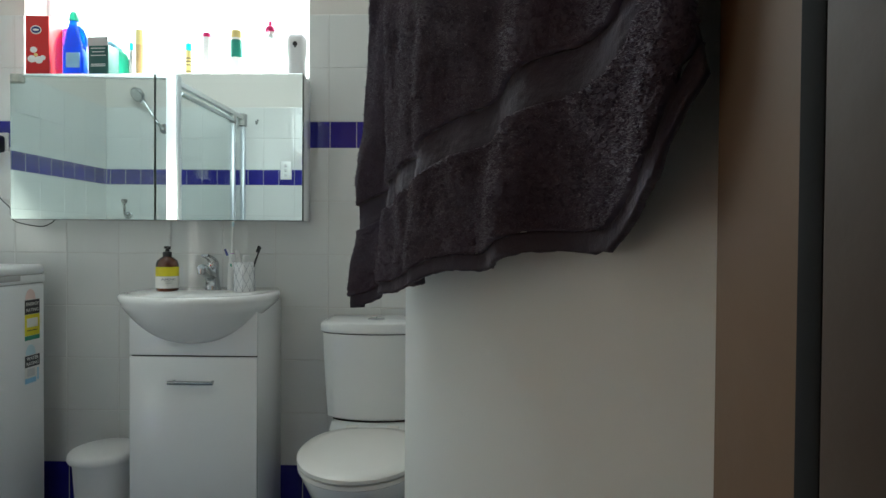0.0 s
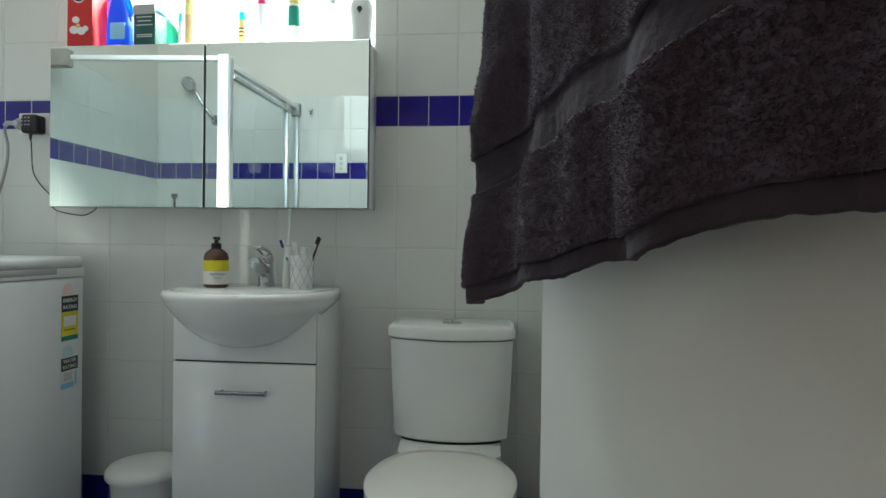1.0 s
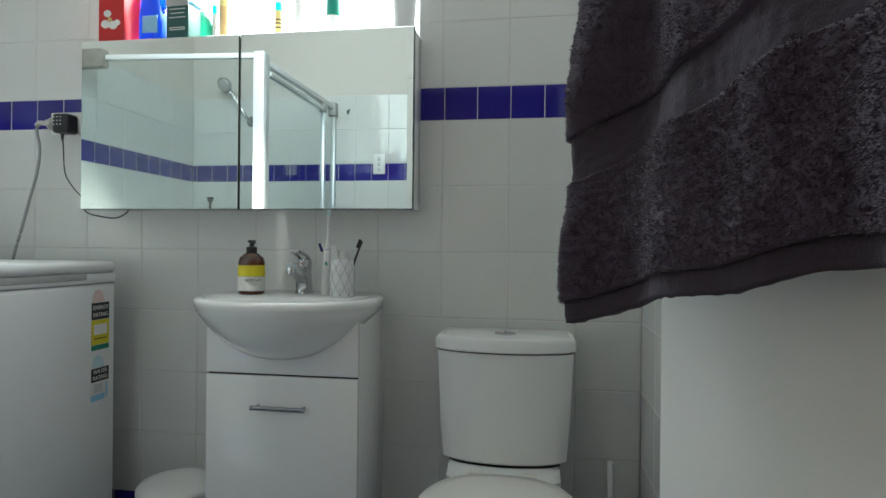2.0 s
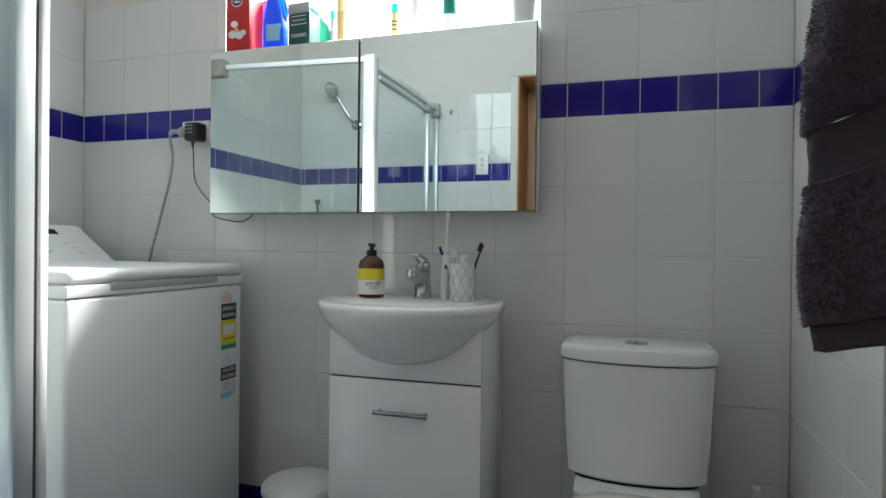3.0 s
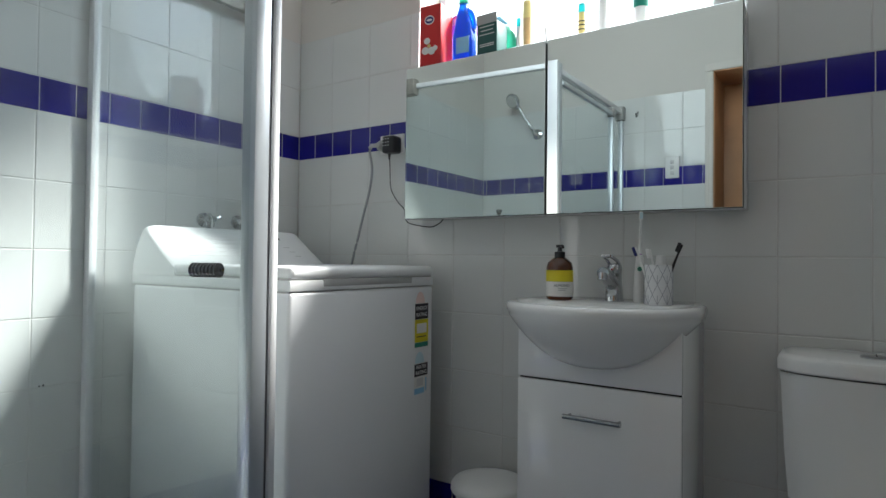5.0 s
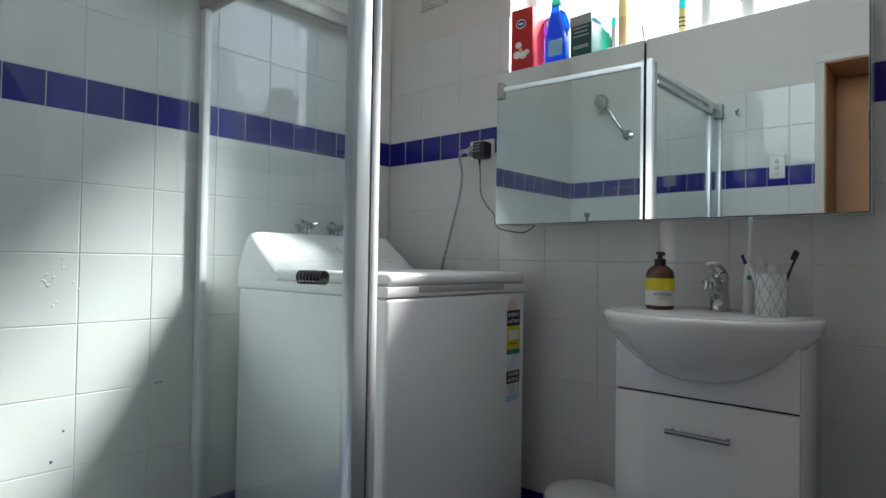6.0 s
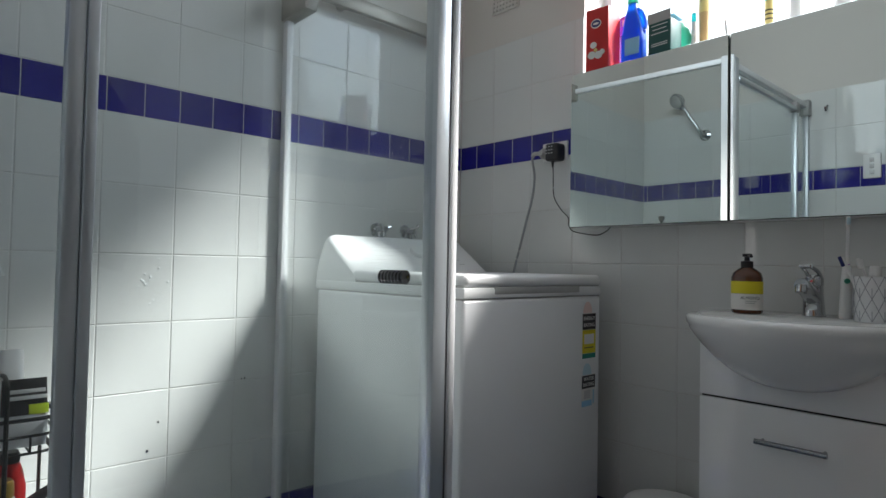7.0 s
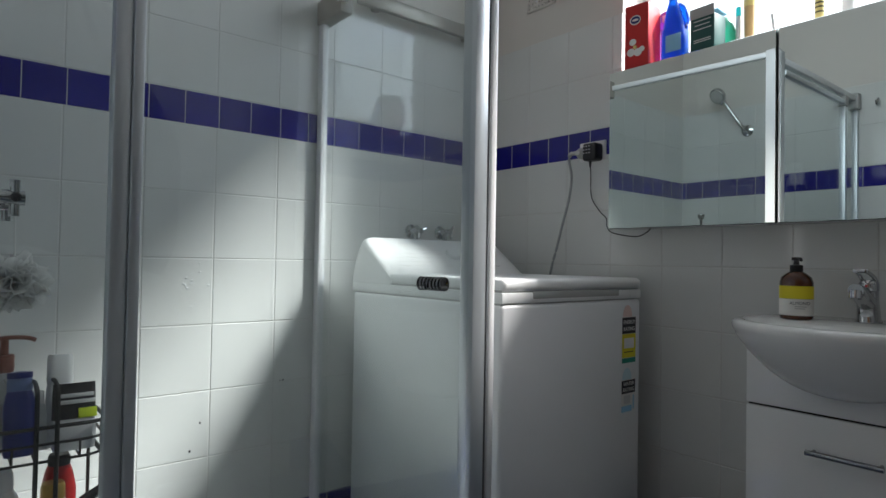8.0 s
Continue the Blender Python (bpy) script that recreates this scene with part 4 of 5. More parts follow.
def carton(name, x, y, z, w, d, h, turn, material, label, blobs=()):
    t = thing(name, pose(x, y, z, 0, 0, turn), label, "box")
    part("carton", box(-w / 2, -d / 2, 0, w / 2, d / 2, h, 0.002), material, t)
    for i, (bx, bz, rx, rz, m) in enumerate(blobs):
        b = part("print_shape", lathe([(1.0, 0), (1.0, 0.0006 + 0.0003 * i), (0.01, 0.0007 + 0.0003 * i)], 22), m, t)
        b.matrix_local = Matrix.Translation((bx, -d / 2, bz)) @ Matrix.Rotation(radians(90), 4, "X") @ Matrix.Diagonal((rx, rz, 1, 1))
    return t


carton("detergent_carton", -1.410, 2.240, CT, 0.082, 0.088, 0.212, 6, RED, "red laundry powder carton with round badge", [
    (-0.004, 0.160, 0.019, 0.016, PAPER), (-0.004, 0.160, 0.016, 0.012, NAVY), (-0.004, 0.160, 0.011, 0.004, PAPER),
    (-0.012, 0.088, 0.012, 0.011, PAPER), (-0.018, 0.055, 0.014, 0.013, PAPER), (0.006, 0.052, 0.014, 0.013, PAPER), (0.020, 0.060, 0.009, 0.009, PAPER), (-0.004, 0.070, 0.006, 0.006, CREAM_Y)])


def purple_tub():
    t = bottle("stain_remover_tub", pose(-1.352, 2.330, SL, 0, 0, 0), [(0.040, 0), (0.044, 0.004), (0.047, 0.12), (0.044, 0.128)], PURPLE, "purple stain remover tub with lid", "tub", 30, 1.0, 0.85)
    part("lid", lathe([(0.049, 0.126), (0.050, 0.130), (0.050, 0.180), (0.046, 0.186), (0.01, 0.187)], 30, 1.0, 0.85), PURPLE, t)
    for k in range(4):
        part("print_line", box(-0.030 + k * 0.016, -0.0435, 0.150, -0.020 + k * 0.016, -0.0405, 0.172), PAPER, t, smooth=False)


purple_tub()


def blue_bottle():
    t = thing("bleach_bottle", pose(-1.296, 2.245, CT), "blue trigger-neck cleaning bottle with green cap", "bottle")
    body = loft([roundrect(0.070, 0.050, 0.014, 0.0), roundrect(0.076, 0.054, 0.016, 0.006), roundrect(0.076, 0.054, 0.016, 0.095), roundrect(0.070, 0.050, 0.016, 0.12), roundrect(0.050, 0.040, 0.014, 0.165, cx=-0.004), roundrect(0.036, 0.032, 0.013, 0.19, cx=-0.004), roundrect(0.030, 0.030, 0.0145, 0.208, cx=-0.004)])
    part("bottle", body, BLUE_PL, t)
    part("handle", tube(smooth_path([(0.030, 0, 0.10), (0.038, 0, 0.13), (0.030, 0, 0.165), (0.010, 0, 0.185)], 5), 0.009, 10), BLUE_PL, t)
    part("label", box(-0.018, -0.0285, 0.03, 0.034, -0.0262, 0.085, 0.004), PALE_BLUE, t)
    cp = part("cap", lathe([(0.017, 0.206), (0.018, 0.209), (0.016, 0.228), (0.011, 0.240), (0.003, 0.243)], 20), GREEN_PL, t, "green screw cap")
    cp.location = (-0.004, 0, 0)


blue_bottle()


def green_carton():
    t = carton("tea_carton", -1.190, 2.245, CT, 0.078, 0.062, 0.112, -4, GREEN_CARD, "dark green carton with open flap", [])
    part("flap", box(-0.040, -0.026, 0.112, 0.039, 0.026, 0.116, 0.001), PALE_BLUE, t).matrix_local = pose(0, 0, 0.012, -7)
    part("front_flap", box(-0.040, -0.0335, 0.108, 0.039, -0.0315, 0.140, 0.001), GREY_PL, t)
    for z, w in ((0.098, 0.056), (0.085, 0.048), (0.072, 0.058), (0.040, 0.055), (0.034, 0.055)):
        part("print_line", box(-w / 2, -0.0318, z, w / 2, -0.0306, z + 0.003), LIGHT_GREY, t, smooth=False)


green_carton()


def green_bottle():
    t = bottle("green_bottle", pose(-1.188, 2.345, SL), [(0.030, 0), (0.036, 0.006), (0.036, 0.075), (0.030, 0.10), (0.018, 0.118), (0.013, 0.125)], GREEN_PL, "small green plastic bottle behind the carton", "bottle")


green_bottle()


def thin_tube(name, x, h, r, body, cap, caph, label, y=2.35, taper=0.85, lean=0.0):
    t = thing(name, pose(x, y, SL, 0, lean, 0), label, "tube")
    part("body", lathe([(r * 0.8, 0), (r, 0.003), (r * taper, h - caph)], 18), body, t)
    part("cap", lathe([(r * taper, h - caph - 0.001), (r * taper * 1.05, h - caph + 0.002), (r * taper * 0.95, h - 0.003), (r * 0.3, h)], 18), cap, t)
    return t


thin_tube("toothbrush_holder", -1.145, 0.150, 0.009, LIGHT_GREY, TEAL, 0.030, "slim grey tube with teal cap")
thin_tube("shaving_brush", -1.112, 0.200, 0.014, TAN, CREAM_Y, 0.06, "tan handled brush with pale yellow top", taper=1.15)
thin_tube("ointment_tube", -1.036, 0.098, 0.011, MINT, LIGHT_GREY, 0.060, "small mint ointment tube", taper=0.4, lean=-6)
rb = thin_tube("roll_on_bottle", -0.921, 0.148, 0.012, CREAM_Y, TEAL, 0.030, "small patterned bottle with teal cap", taper=0.95)
for z in (0.012, 0.024, 0.036, 0.060, 0.074, 0.086):
    part("print_line", lathe([(0.0121, z), (0.0124, z + 0.002), (0.0121, z + 0.004)], 16), INK, rb)
thin_tube("white_bottle", -0.850, 0.188, 0.017, WHITE_PL, PINK, 0.018, "white bottle with a pink cap", taper=0.9)
sp = thin_tube("spray_can", -0.735, 0.196, 0.022, WHITE_PL, CREAM_Y, 0.030, "white and green aerosol can with yellow cap", taper=0.98)
part("swirl_label", lathe([(0.0222, 0.09), (0.0226, 0.092), (0.0224, 0.155), (0.0220, 0.157)], 20), DEEP_GREEN, sp)


def cleaner():
    t = thing("toilet_cleaner_bottle", pose(-0.607, 2.345, SL), "mint toilet cleaner bottle with bent neck and pink cap", "bottle")
    body = loft([roundrect(0.050, 0.036, 0.012, 0), roundrect(0.054, 0.040, 0.014, 0.005), roundrect(0.052, 0.038, 0.014, 0.115), roundrect(0.036, 0.030, 0.012, 0.150), roundrect(0.024, 0.024, 0.011, 0.168, cx=0.002)])
    part("bottle", body, MINT, t)
    part("neck", tube(smooth_path([(0.002, 0, 0.165), (0.012, 0, 0.180), (0.008, 0, 0.196)], 4), 0.012, 12), WHITE_PL, t)
    part("cap", lathe([(0.019, 0.188), (0.020, 0.192), (0.016, 0.206), (0.007, 0.212), (0.006, 0.228), (0.002, 0.230)], 18), PINK, t).location = (0.004, 0, 0)


cleaner()


def freshener():
    t = thing("air_freshener", pose(-0.500, 2.345, SL), "white automatic air freshener with a dark nozzle", "air freshener")
    rings = []
    for z, w, d in ((0, 0.064, 0.054), (0.006, 0.068, 0.058), (0.06, 0.064, 0.056), (0.10, 0.070, 0.056), (0.14, 0.078, 0.056), (0.160, 0.074, 0.050), (0.174, 0.058, 0.040), (0.180, 0.030, 0.022)):
        rings.append(roundrect(w, d, min(w, d) * 0.42, z))
    part("shell", loft(rings), LIGHT_GREY, t)
    part("nozzle", lathe([(0.009, 0), (0.009, 0.003), (0.004, 0.001)], 16), BLACK_PL, t).matrix_local = pose(0, -0.0275, 0.135, 90)
    part("vent_slot", box(-0.003, -0.0295, 0.121, 0.003, -0.0265, 0.131), BLACK_PL, t)
    c = thing("clear_dish", pose(-0.672, 2.36, SL), "small clear plastic dish", "dish")
    part("dish_body", lathe([(0.012, 0), (0.022, 0.002), (0.024, 0.012), (0.022, 0.020), (0.004, 0.022)], 20), LIGHT_GREY, c)


freshener()


# ---- west wall: rail, taps ----
def wall_rail():
    r = thing("towel_rail", pose(0, 0, 0), "dull metal rail high on the tiled wall", "rail")
    part("bar", box(-2.118, 1.56, 1.806, -2.092, 2.14, 1.858, 0.006), STEEL, r)
    for y in (1.66, 2.10):
        part("mount", box(XW - 0.004, y - 0.014, 1.815, -2.117, y + 0.014, 1.849, 0.004), STEEL, r)


wall_rail()


def stop_tap(y, label, lean):
    t = thing("washer_tap", pose(XW, y, 1.018), label, "tap", "washing machine taps")
    part("flange", lathe([(0.026, 0), (0.026, 0.004), (0.014, 0.008)], 20), CHROME, t).matrix_local = pose(0, 0, 0, 0, 90)
    part("body", tube([(0, 0, 0), (0.055, 0, 0)], 0.012, 14), CHROME, t)
    part("outlet", tube([(0.030, 0, 0), (0.034, 0, -0.045)], 0.011, 12), CHROME, t)
    h = bmesh.new()
    for k in range(3):
        a = radians(120 * k + lean)
        tube([(0.062, 0, 0), (0.064, 0.028 * math.cos(a), 0.028 * math.sin(a))], 0.006, 8, bm=h)
    tube([(0.054, 0, 0), (0.070, 0, 0)], 0.011, 12, bm=h)
    part("cross_handle", h, CHROME, t)


stop_tap(1.845, "chrome washing machine tap on the tiled wall", 20)
stop_tap(1.990, "chrome washing machine tap beside its twin", 50)


# ---- south wall: shower fittings, switch ----
def shower_head():
    t = thing("hand_shower", pose(-1.775, YS, 1.66), "chrome hand shower on a wall arm", "hand shower")
    part("rose_flange", lathe([(0.032, 0), (0.032, 0.006), (0.014, 0.016)], 24), CHROME, t).matrix_local = pose(0, 0, 0, -90)
    part("arm", tube(smooth_path([(0, 0.0, 0), (0, 0.05, 0.004), (-0.05, 0.08, 0.09), (-0.095, 0.10, 0.175)], 6), 0.009, 12), CHROME, t)
    face = Matrix.Translation((-0.108, 0.130, 0.190)) @ Matrix.Rotation(radians(18), 4, "Z") @ Matrix.Rotation(radians(-122), 4, "X")
    part("head", lathe([(0.012, -0.034), (0.026, -0.030), (0.040, -0.016), (0.046, -0.004), (0.046, 0.006), (0.043, 0.010), (0.010, 0.0105)], 32), CHROME, t).matrix_local = face
    part("spray_plate", lathe([(0.037, 0.0095), (0.037, 0.012), (0.034, 0.0135), (0.010, 0.0140)], 28), GREY_PL, t, "grey spray face").matrix_local = face
    part("cradle", tube(smooth_path([(-0.088, 0.098, 0.150), (-0.098, 0.106, 0.165), (-0.106, 0.112, 0.182)], 4), 0.017, 14), CHROME, t)


shower_head()


def shower_tap(x, z):
    t = thing("shower_tap", pose(x, YS, z), "chrome shower tap with capstan handle", "tap", "shower taps")
    part("flange", lathe([(0.028, 0), (0.028, 0.005), (0.016, 0.014)], 22), CHROME, t).matrix_local = pose(0, 0, 0, -90)
    part("spindle", tube([(0, 0, 0), (0, 0.090, 0)], 0.011, 12), CHROME, t)
    h = bmesh.new()
    tube([(0, 0.086, -0.034), (0, 0.086, 0.034)], 0.009, 10, bm=h)
    tube([(-0.034, 0.086, 0), (0.034, 0.086, 0)], 0.009, 10, bm=h)
    tube([(0, 0.072, 0), (0, 0.102, 0)], 0.014, 14, bm=h)
    part("handle", h, CHROME, t)


def riser_tap():
    t = thing("riser_tap", pose(-2.012, YS, 1.160), "small chrome tap with a flared handle on the tiles", "tap")
    part("flange", lathe([(0.024, 0), (0.024, 0.005), (0.012, 0.012)], 22), CHROME, t).matrix_local = pose(0, 0, -0.06, -90)
    part("stem", tube(smooth_path([(0, 0, -0.06), (0, 0.030, -0.058), (0, 0.048, -0.045), (0, 0.052, 0.0)], 5), 0.007, 12), DARK_CHROME, t)
    part("handle", lathe([(0.007, 0.0), (0.008, 0.012), (0.015, 0.020), (0.019, 0.034), (0.018, 0.042), (0.004, 0.044)], 24), DARK_CHROME, t).location = (0, 0.052, 0)


riser_tap()
shower_tap(-1.90, 1.008)
shower_tap(-1.68, 1.008)


def light_switch():
    s_ = thing("light_switch", pose(-0.985, YS, 1.395), "white three-gang light switch on the tiles", "light switch")
    part("plate", box(-0.036, -0.001, -0.058, 0.036, 0.010, 0.058, 0.004), WHITE_PL, s_)
    for k in range(3):
        part("rocker", box(-0.009, 0.0095, -0.040 + k * 0.030, 0.009, 0.0135, -0.020 + k * 0.030, 0.002), LIGHT_GREY, s_)
    h = thing("wall_hook", pose(-1.17, YS, 1.70), "small chrome hook on the tiled wall", "hook")
    part("hook", tube(smooth_path([(0, 0, 0.02), (0, 0.012, 0.0), (0, 0.03, -0.012), (0, 0.036, 0.006)], 4), 0.005, 10), CHROME, h)


light_switch()


# ---- shower caddy in the tiled corner ----
GROW = Matrix.Translation((0.1386, -0.2165, -0.4064)) @ Matrix.Scale(1.45, 4)
def caddy():
    c = thing("shower_caddy", GROW @ pose(-1.345, 0.578, 0, 0, 0, 90), "black wire shower caddy crowded with bottles", "caddy")
    for zb, name in ((0.618, "upper_basket"), (0.450, "lower_basket")):
        bm = bmesh.new()
        w, d = 0.172, 0.115
        for z, k in ((zb, 0.96), (zb + 0.024, 0.98), (zb + 0.047, 1.0)):
            r = [Vector(p) for p in roundrect(w * k, d * k, 0.024, z, 5)]
            tube(r + [r[0]], 0.0028 if z > zb + 0.04 else 0.0020, 8, bm=bm)
        for q in range(7):
            x = -w * 0.46 + w * 0.92 * q / 6
            tube([(x, -d * 0.47, zb + 0.024), (x, -d * 0.45, zb), (x, d * 0.45, zb), (x, d * 0.47, zb + 0.024)], 0.0016, 6, bm=bm)
        part(name, bm, BLACK_WIRE, c)
    for x in (0.000, 0.024):
        part("upright", tube(smooth_path([(x, 0.056, 0.712), (x, 0.03, 0.716), (x, -0.02, 0.722), (x, -0.050, 0.716), (x, -0.058, 0.700), (x, -0.058, 0.62), (x, -0.058, 0.45)], 6), 0.0030, 8), BLACK_WIRE, c)
    for x, y in ((-0.08, -0.05), (0.08, -0.05), (-0.08, 0.05), (0.08, 0.05)):
        part("leg", tube([(x, y, 0.2670), (x, y, 0.663)], 0.0026, 8), BLACK_WIRE, c)


caddy()


def shampoo(name, x, y, z, w, d, h, body, cap, caph, lean, label, neck=0.5):
    t = thing(name, GROW @ pose(x, y, z, lean, 0, 90), label, "bottle", "bottles in the caddy")
    part("bottle", loft([roundrect(w * 0.9, d * 0.9, d * 0.35, 0), roundrect(w, d, d * 0.4, 0.005), roundrect(w, d, d * 0.4, h * 0.75), roundrect(w * (0.5 + neck) / 1.4, d * 0.9, d * 0.38, h * 0.92), roundrect(w * neck, d * 0.7, d * 0.3, h)]), body, t)
    part("cap", loft([roundrect(w * neck * 1.02, d * 0.72, d * 0.3, h - 0.001), roundrect(w * neck * 1.1, d * 0.76, d * 0.32, h + 0.003), roundrect(w * neck * 1.06, d * 0.74, d * 0.32, h + caph - 0.004), roundrect(w * neck * 0.9, d * 0.6, d * 0.25, h + caph)]), cap, t)
    return t


B1, B2 = 0.621, 0.453
pb = shampoo("pump_bottle", -1.375, 0.545, B1, 0.046, 0.046, 0.113, LIGHT_GREY, TERRA, 0.020, 0, "clear grey pump bottle with terracotta pump")
part("pump_stem", tube([(0, 0, 0.130), (0, 0, 0.136), (0, 0, 0.1365), (0, 0, 0.158)], 0.005, 12, radii=[0.013, 0.012, 0.0055, 0.0050]), TERRA, pb)
part("pump_spout", tube(smooth_path([(-0.018, 0.004, 0.153), (-0.008, 0.002, 0.159), (0.008, -0.002, 0.161), (0.026, -0.006, 0.160), (0.037, -0.008, 0.156)], 5), 0.0032, 10), TERRA, pb)
part("label", box(-0.018, -0.0245, 0.02, 0.018, -0.0228, 0.07, 0.0005), GREY_PL, pb)
nb = shampoo("navy_shampoo", -1.330, 0.562, B1, 0.038, 0.036, 0.090, NAVY_PL, SLATE_BLUE, 0.018, -7, "navy blue shampoo bottle leaning in the caddy", 0.75)
part("cap_top", lathe([(0.0, 0.107), (0.0152, 0.107), (0.0156, 0.109), (0.0152, 0.115), (0.0, 0.117)], 20), NAVY_PL, nb)
shampoo("white_tube", -1.340, 0.612, B1 + 0.003, 0.036, 0.032, 0.090, WHITE_PL, WHITE_PL, 0.042, -9, "white squeeze tube leaning in the caddy", 0.85)
shampoo("silver_bottle", -1.345, 0.584, B1, 0.034, 0.030, 0.066, WHITE_PL, WHITE_PL, 0.018, -9, "white bottle in the caddy")


def pouch():
    p = thing("refill_pouch", GROW @ pose(-1.312, 0.626, B1 + 0.002, -7, 0, 90), "black and silver refill pouch with lime corner label", "pouch")
    part("pouch_body", loft([roundrect(0.052, 0.018, 0.008, 0), roundrect(0.056, 0.022, 0.010, 0.02), roundrect(0.054, 0.016, 0.007, 0.055), roundrect(0.052, 0.004, 0.0019, 0.092)]), SILVER_FOIL, p)
    part("black_panel", loft([roundrect(0.0560, 0.0205, 0.010, 0.044), roundrect(0.0550, 0.0155, 0.007, 0.062), roundrect(0.0535, 0.0060, 0.0028, 0.094)]), BLACK_PL, p)
    part("lime_label", box(0.004, -0.0108, 0.044, 0.0275, -0.0080, 0.058, 0.0005), LIME, p)
    for z, w, y in ((0.074, 0.042, -0.0072), (0.065, 0.046, -0.0086)):
        part("print_bar", box(-w / 2 + 0.003, y, z, w / 2 + 0.003, y + 0.003, z + 0.0055, 0.0004), LIGHT_GREY, p)


pouch()
shampoo("red_bottle", -1.340, 0.612, B2, 0.044, 0.040, 0.145, RED_PL, BLACK_PL, 0.014, 0, "red bottle with black cap on the lower shelf", 0.6)
shampoo("cream_bottle", -1.312, 0.602, B2, 0.050, 0.040, 0.106, WHITE_PL, GOLD, 0.022, 0, "white bottle with domed gold cap on the lower shelf", 0.55)
shampoo("grey_bottle", -1.345, 0.545, B2, 0.050, 0.044, 0.120, WHITE_PL, WHITE_PL, 0.025, 0, "white bottle on the lower shelf")
rz = thing("razor", GROW @ pose(-1.318, 0.648, 0.548, -62, 0, 0), "black razor resting on the caddy", "razor")
part("handle", tube([(0, 0, -0.06), (0, 0, 0.0), (0, 0, 0.045)], 0.006, 10, radii=[0.005, 0.008, 0.006]), BLACK_PL, rz)
part("razor_head", box(-0.018, -0.006, 0.043, 0.018, 0.008, 0.058, 0.003), GREY_PL, rz)


def loofah():
    l_ = thing("bath_sponge", pose(-1.672, 0.573, 0.851) @ Matrix.Scale(1.2, 4), "white net bath sponge hanging from the shower tap", "sponge")
    random.seed(5)
    bm = bmesh.new()
    for k in range(60):
        d = Vector((random.gauss(0, 1), random.gauss(0, 1), random.gauss(0, 1))).normalized()
        a = d.orthogonal().normalized()
        c_ = d.cross(a)
        n = 14
        r0 = random.uniform(0.014, 0.026)
        mid = d * random.uniform(0.022, 0.038)
        inner, outer = [], []
        for q in range(n):
            th = 2 * math.pi * q / n
            w = 1 + 0.30 * math.sin(3 * th + k)
            inner.append(mid * 0.4 + (a * math.cos(th) + c_ * math.sin(th)) * r0 * 0.4)
            outer.append(mid * (1.1 + 0.2 * math.sin(5 * th)) + (a * math.cos(th) + c_ * math.sin(th)) * r0 * w)
        vi, vo = [bm.verts.new(p) for p in inner], [bm.verts.new(p) for p in outer]
        for q in range(n):
            bm.faces.new((vi[q], vi[(q + 1) % n], vo[(q + 1) % n], vo[q]))
    ob = part("net_ruffles", bm, LOOFAH, l_, angle=180)
    so = ob.modifiers.new("thick", "SOLIDIFY")
    so.thickness = 0.0012
    part("cord", tube(smooth_path([(0.0, 0.0, 0.02), (0.002, 0.0, 0.07), (-0.006, -0.002, 0.126)], 4), 0.0014, 6), LOOFAH, l_)


loofah()


# ---- small wall things ----
def wall_vent():
    v = thing("wall_vent", pose(-1.912, YN + T, 2.012), "cream wall vent with square holes", "vent")
    # dark sheet that paints the shade inside the vent's holes
    part("backing", box(-0.070, -0.001, -0.065, 0.070, 0.001, 0.065), VENT_SHADE, v, smooth=False)
    for k in range(9):
        x = -0.070 + 0.0175 * k
        part("slat", box(x - 0.005, -0.008, -0.070, x + 0.005, -0.0012, 0.070, 0.001), PAINT, v)
    for k in range(9):
        z = -0.070 + 0.0175 * k
        part("slat", box(-0.075, -0.007, z - 0.005, 0.075, -0.0012, z + 0.005, 0.001), PAINT, v)


wall_vent()


def toilet_brush():
    t = thing("toilet_brush", pose(0.125, 2.205, Z0), "white toilet brush standing in its holder", "toilet brush")
    part("holder", lathe([(0.045, 0), (0.048, 0.005), (0.042, 0.13), (0.038, 0.132)], 24), WHITE_PL, t)
    part("handle", tube([(0, 0, 0.12), (0, 0, 0.30), (0, 0, 0.375)], 0.008, 12, radii=[0.007, 0.007, 0.010]), WHITE_PL, t)


toilet_brush()


def blobs(name, spots, axis, flat, material, label, category):
    """Small flattened beads at (place, radius), thin along an axis."""
    bm = bmesh.new()
    for p, r in spots:
        q = bmesh.new()
        bmesh.ops.create_icosphere(q, subdivisions=2, radius=r)
        for v in q.verts:
            k = Vector(v.co)
            k[axis] *= flat
            k.z *= 1.15
            v.co = Vector(p) + k
        join(bm, q)
    tagged(part(name, bm, material, angle=180), label, category, kind="stuff")


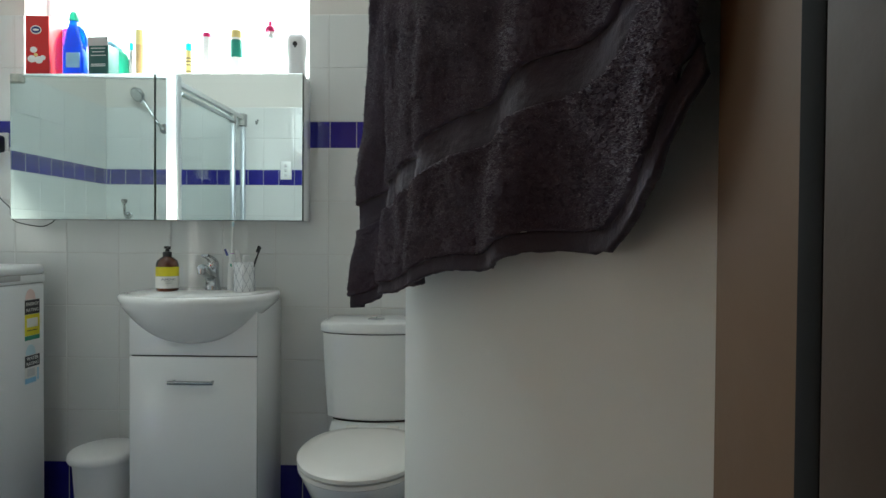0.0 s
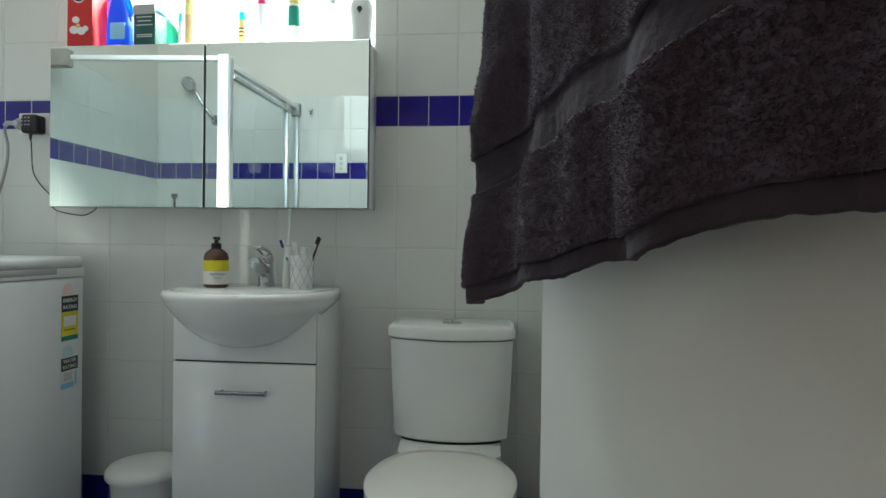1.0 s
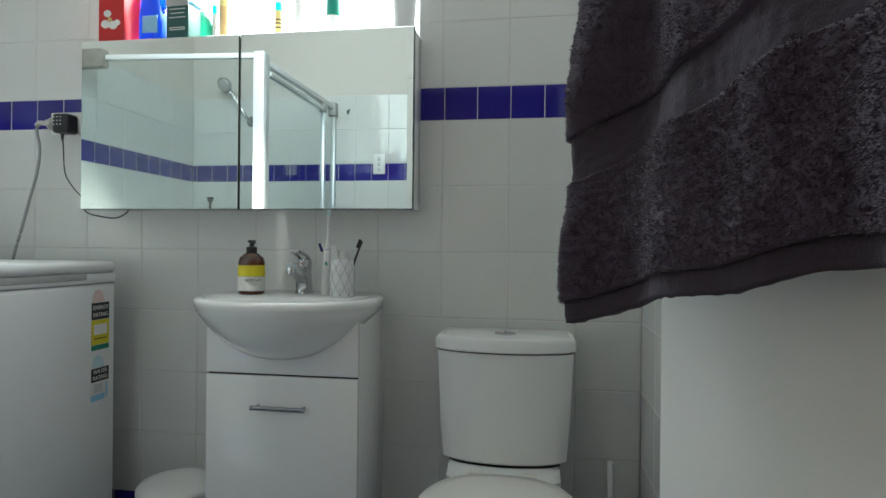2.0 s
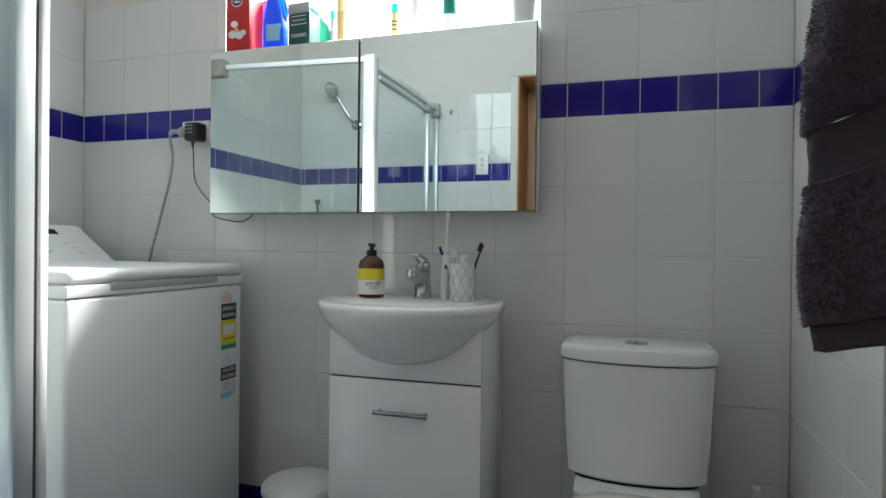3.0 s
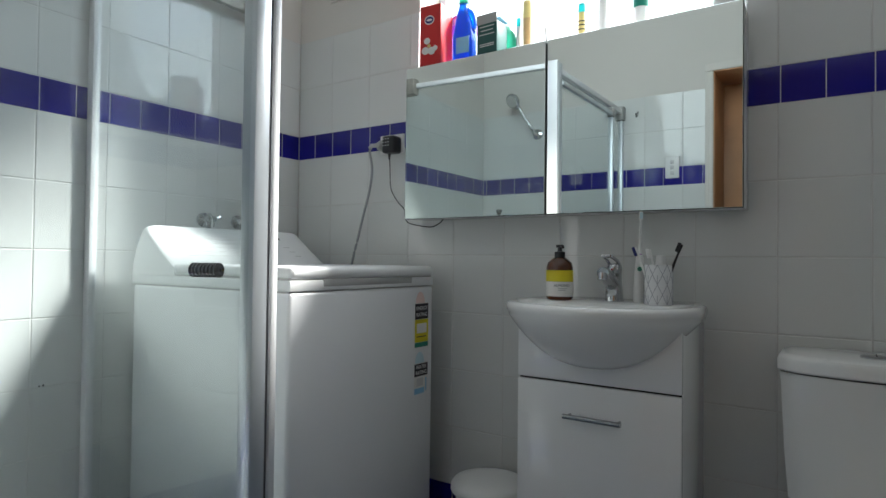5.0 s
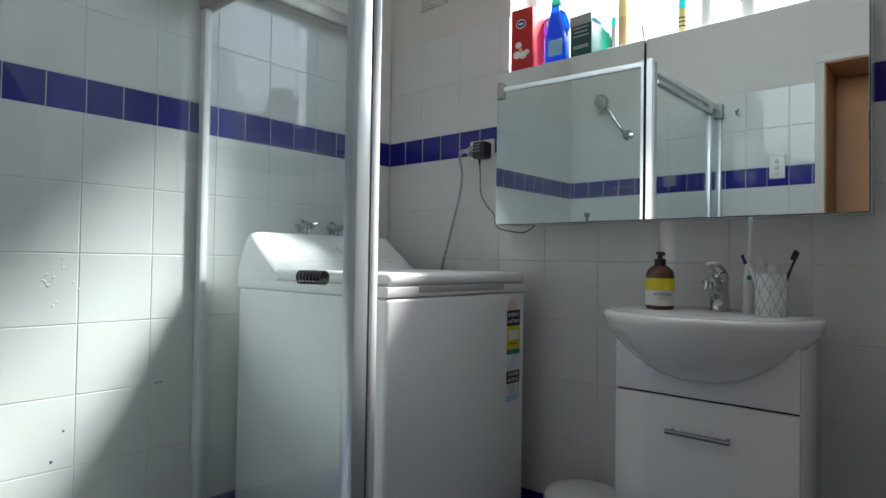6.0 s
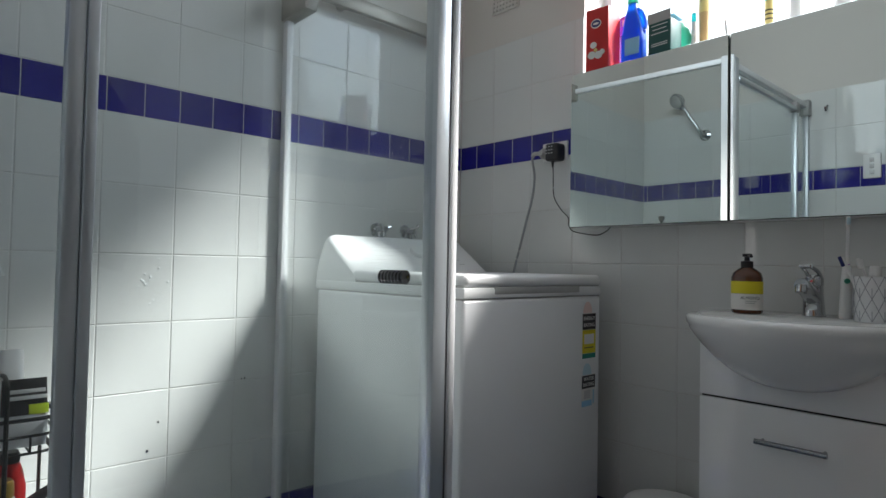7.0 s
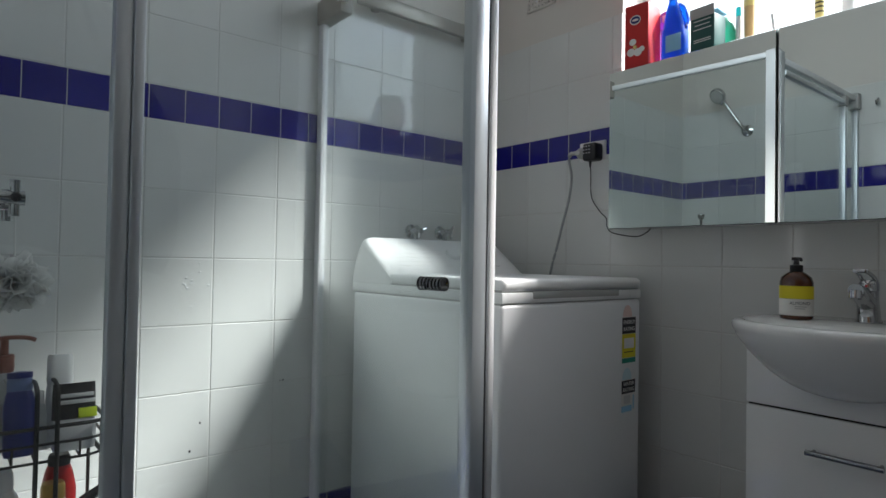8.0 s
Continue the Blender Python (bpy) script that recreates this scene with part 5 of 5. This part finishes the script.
def water_drops():
    random.seed(21)
    x = XW + 0.0005
    wall = [((x, 1.035 + random.gauss(0, 0.032), 0.820 + random.gauss(0, 0.050)), random.uniform(0.0014, 0.0034)) for _ in range(17)]
    wall += [((x, random.uniform(0.72, 1.35), random.uniform(0.35, 0.95)), random.uniform(0.0010, 0.0020)) for _ in range(16)]
    blobs("water_drops", wall, 0, 0.55, DROP, "small clear water drops on the shower tiles", "water drops")
    chips = [((XW + 0.0002, 1.073, 0.405), 0.0034), ((XW + 0.0002, 1.045, 0.325), 0.0040), ((XW + 0.0002, 1.336, 0.505), 0.0030), ((XW + 0.0002, 1.325, 0.504), 0.0024)]
    blobs("tile_chips", chips, 0, 0.3, INK, "dark pinhole chips in the shower tiles", "tile chips")
    pane = []
    for k in range(11):
        px, pz = random.uniform(-1.76, -1.40), random.uniform(1.02, 1.20)
        for q in range(random.randint(4, 11)):
            bx = px + random.gauss(0, 0.006)
            pane.append(((bx, 1.3755 - (bx + 1.288) * 0.081, pz - 0.013 * q + random.gauss(0, 0.004)), random.uniform(0.0006, 0.0015)))
    blobs("glass_spots", pane, 1, 0.4, DROP, "dried water spots on the shower glass", "water spots")


water_drops()


# ---- tiles ----
MESHES = {}
LAY = random.Random(17)   # tiles are laid a hair out of true


def tile_mesh(w, h, material):
    """One tile face: a low pillow with rounded edges, lying in x and z, front towards -y."""
    key = (round(w, 4), round(h, 4), material.name)
    if key not in MESHES:
        e, t = 0.0016, 0.0085
        bm = bmesh.new()
        o = [(-w / 2, -h / 2), (w / 2, -h / 2), (w / 2, h / 2), (-w / 2, h / 2)]
        i = [(-w / 2 + e, -h / 2 + e), (w / 2 - e, -h / 2 + e), (w / 2 - e, h / 2 - e), (-w / 2 + e, h / 2 - e)]
        a = [bm.verts.new((x, t, z)) for x, z in o]
        b = [bm.verts.new((x, 0.0011, z)) for x, z in o]
        c = [bm.verts.new((x, 0.0, z)) for x, z in i]
        for q in range(4):
            r = (q + 1) % 4
            bm.faces.new((a[q], a[r], b[r], b[q]))
            bm.faces.new((b[q], b[r], c[r], c[q]))
        bm.faces.new(c)
        bmesh.ops.recalc_face_normals(bm, faces=bm.faces[:])
        me = bpy.data.meshes.new("tile")
        bm.to_mesh(me)
        bm.free()
        me.materials.append(material)
        MESHES[key] = me
    return MESHES[key]


JOINT = 0.0024
ROWS_Z = [(Z0 + 0.003, 0.10, 0.1, BLUE_TILE)] + [(0.1 + 0.2 * k, 0.3 + 0.2 * k, 0.2, WHITE_TILE) for k in range(6)] + [(1.3, 1.4, 0.1, BLUE_TILE), (1.4, 1.6, 0.2, WHITE_TILE), (1.6, 1.8, 0.2, WHITE_TILE)]


def tile_wall(wall, origin, ang, length, phase_w, phase_b, holes=()):
    """Tiles along a wall of that length. phase: where a joint falls along it. holes: (s0, s1, z0, z1) left open."""
    g = part("grout", box(0, 0.0012, Z0, length, 0.0058, ZT - 0.001), GROUT, wall, smooth=False) if not holes else None
    frame_m = Matrix.Translation(origin) @ Matrix.Rotation(radians(ang), 4, "Z")
    if g is None:
        bm = bmesh.new()
        cuts = sorted({0.0, length, *[h[0] for h in holes], *[h[1] for h in holes]})
        for a, b in zip(cuts, cuts[1:]):
            zs = [(h[2], h[3]) for h in holes if h[0] <= a + 1e-6 and h[1] >= b - 1e-6]
            lo, hi = Z0, ZT - 0.001
            if zs:
                if zs[0][0] > lo + 0.01:
                    box(a, 0.0012, lo, b, 0.0058, min(hi, zs[0][0]), bm=bm)
                if zs[0][1] < hi - 0.01:
                    box(a, 0.0012, zs[0][1], b, 0.0058, hi, bm=bm)
            else:
                box(a, 0.0012, lo, b, 0.0058, hi, bm=bm)
        g = part("grout", bm, GROUT, wall, smooth=False)
    g.matrix_local = frame_m
    for z0, z1, pitch, m in ROWS_Z:
        ph = phase_w if pitch > 0.15 else phase_b
        k0 = math.floor(-ph / pitch) - 1
        for k in range(k0, k0 + int(length / pitch) + 4):
            pieces = [(max(0.001, ph + k * pitch + JOINT / 2), min(length - 0.001, ph + (k + 1) * pitch - JOINT / 2), z0 + JOINT / 2, z1 - JOINT / 2)]
            for h in holes:
                nxt = []
                for a, b, c, d in pieces:
                    if b <= h[0] or a >= h[1] or d <= h[2] or c >= h[3]:
                        nxt.append((a, b, c, d))
                        continue
                    if a < h[0]:
                        nxt.append((a, h[0], c, d))
                    if b > h[1]:
                        nxt.append((h[1], b, c, d))
                    if c < h[2] - 0.003:
                        nxt.append((max(a, h[0]), min(b, h[1]), c, h[2] - 0.001))
                    if d > h[3] + 0.003:
                        nxt.append((max(a, h[0]), min(b, h[1]), h[3] + 0.001, d))
                pieces = nxt
            for a, b, c, d in pieces:
                if b - a < 0.008 or d - c < 0.008:
                    continue
                ob = new("tile", tile_mesh(b - a, d - c, m))
                ob.parent = wall
                ob.matrix_local = frame_m @ Matrix.Translation(((a + b) / 2, 0, (c + d) / 2)) @ pose(0, 0, 0, LAY.uniform(-0.14, 0.14), 0, LAY.uniform(-0.14, 0.14))


tile_wall(wall_north, (XW, YN, 0), 0, XE - XW, -0.368 - XW - 1.6, -0.362 - XW - 1.7, [(WX0 - XW, WX1 - XW, WZ0 - 0.0015, 3.0)])
tile_wall(wall_west, (XW, YS, 0), 90, YN - YS, 1.100 - YS - 0.4, 1.108 - YS - 0.5)
tile_wall(wall_east, (XE, YN, 0), -90, YN - 1.72, 0.2, 0.1)
tile_wall(wall_south, (DX0 - 0.028, YS, 0), 180, (DX0 - 0.028) - XW, 0.13, 0.03)


def floor_tiles():
    for i in range(8):
        for j in range(6):
            x0, y0 = XW + i * 0.3, YS + j * 0.3
            ob = new("tile", tile_mesh(min(0.297, XE + 0.2 - x0), 0.297 if j < 5 else 0.297, FLOOR_TILE))
            ob.parent = floor
            ob.matrix_local = Matrix.Translation((x0 + 0.15, y0 + 0.15, Z0)) @ Matrix.Rotation(radians(-90), 4, "X")


floor_tiles()
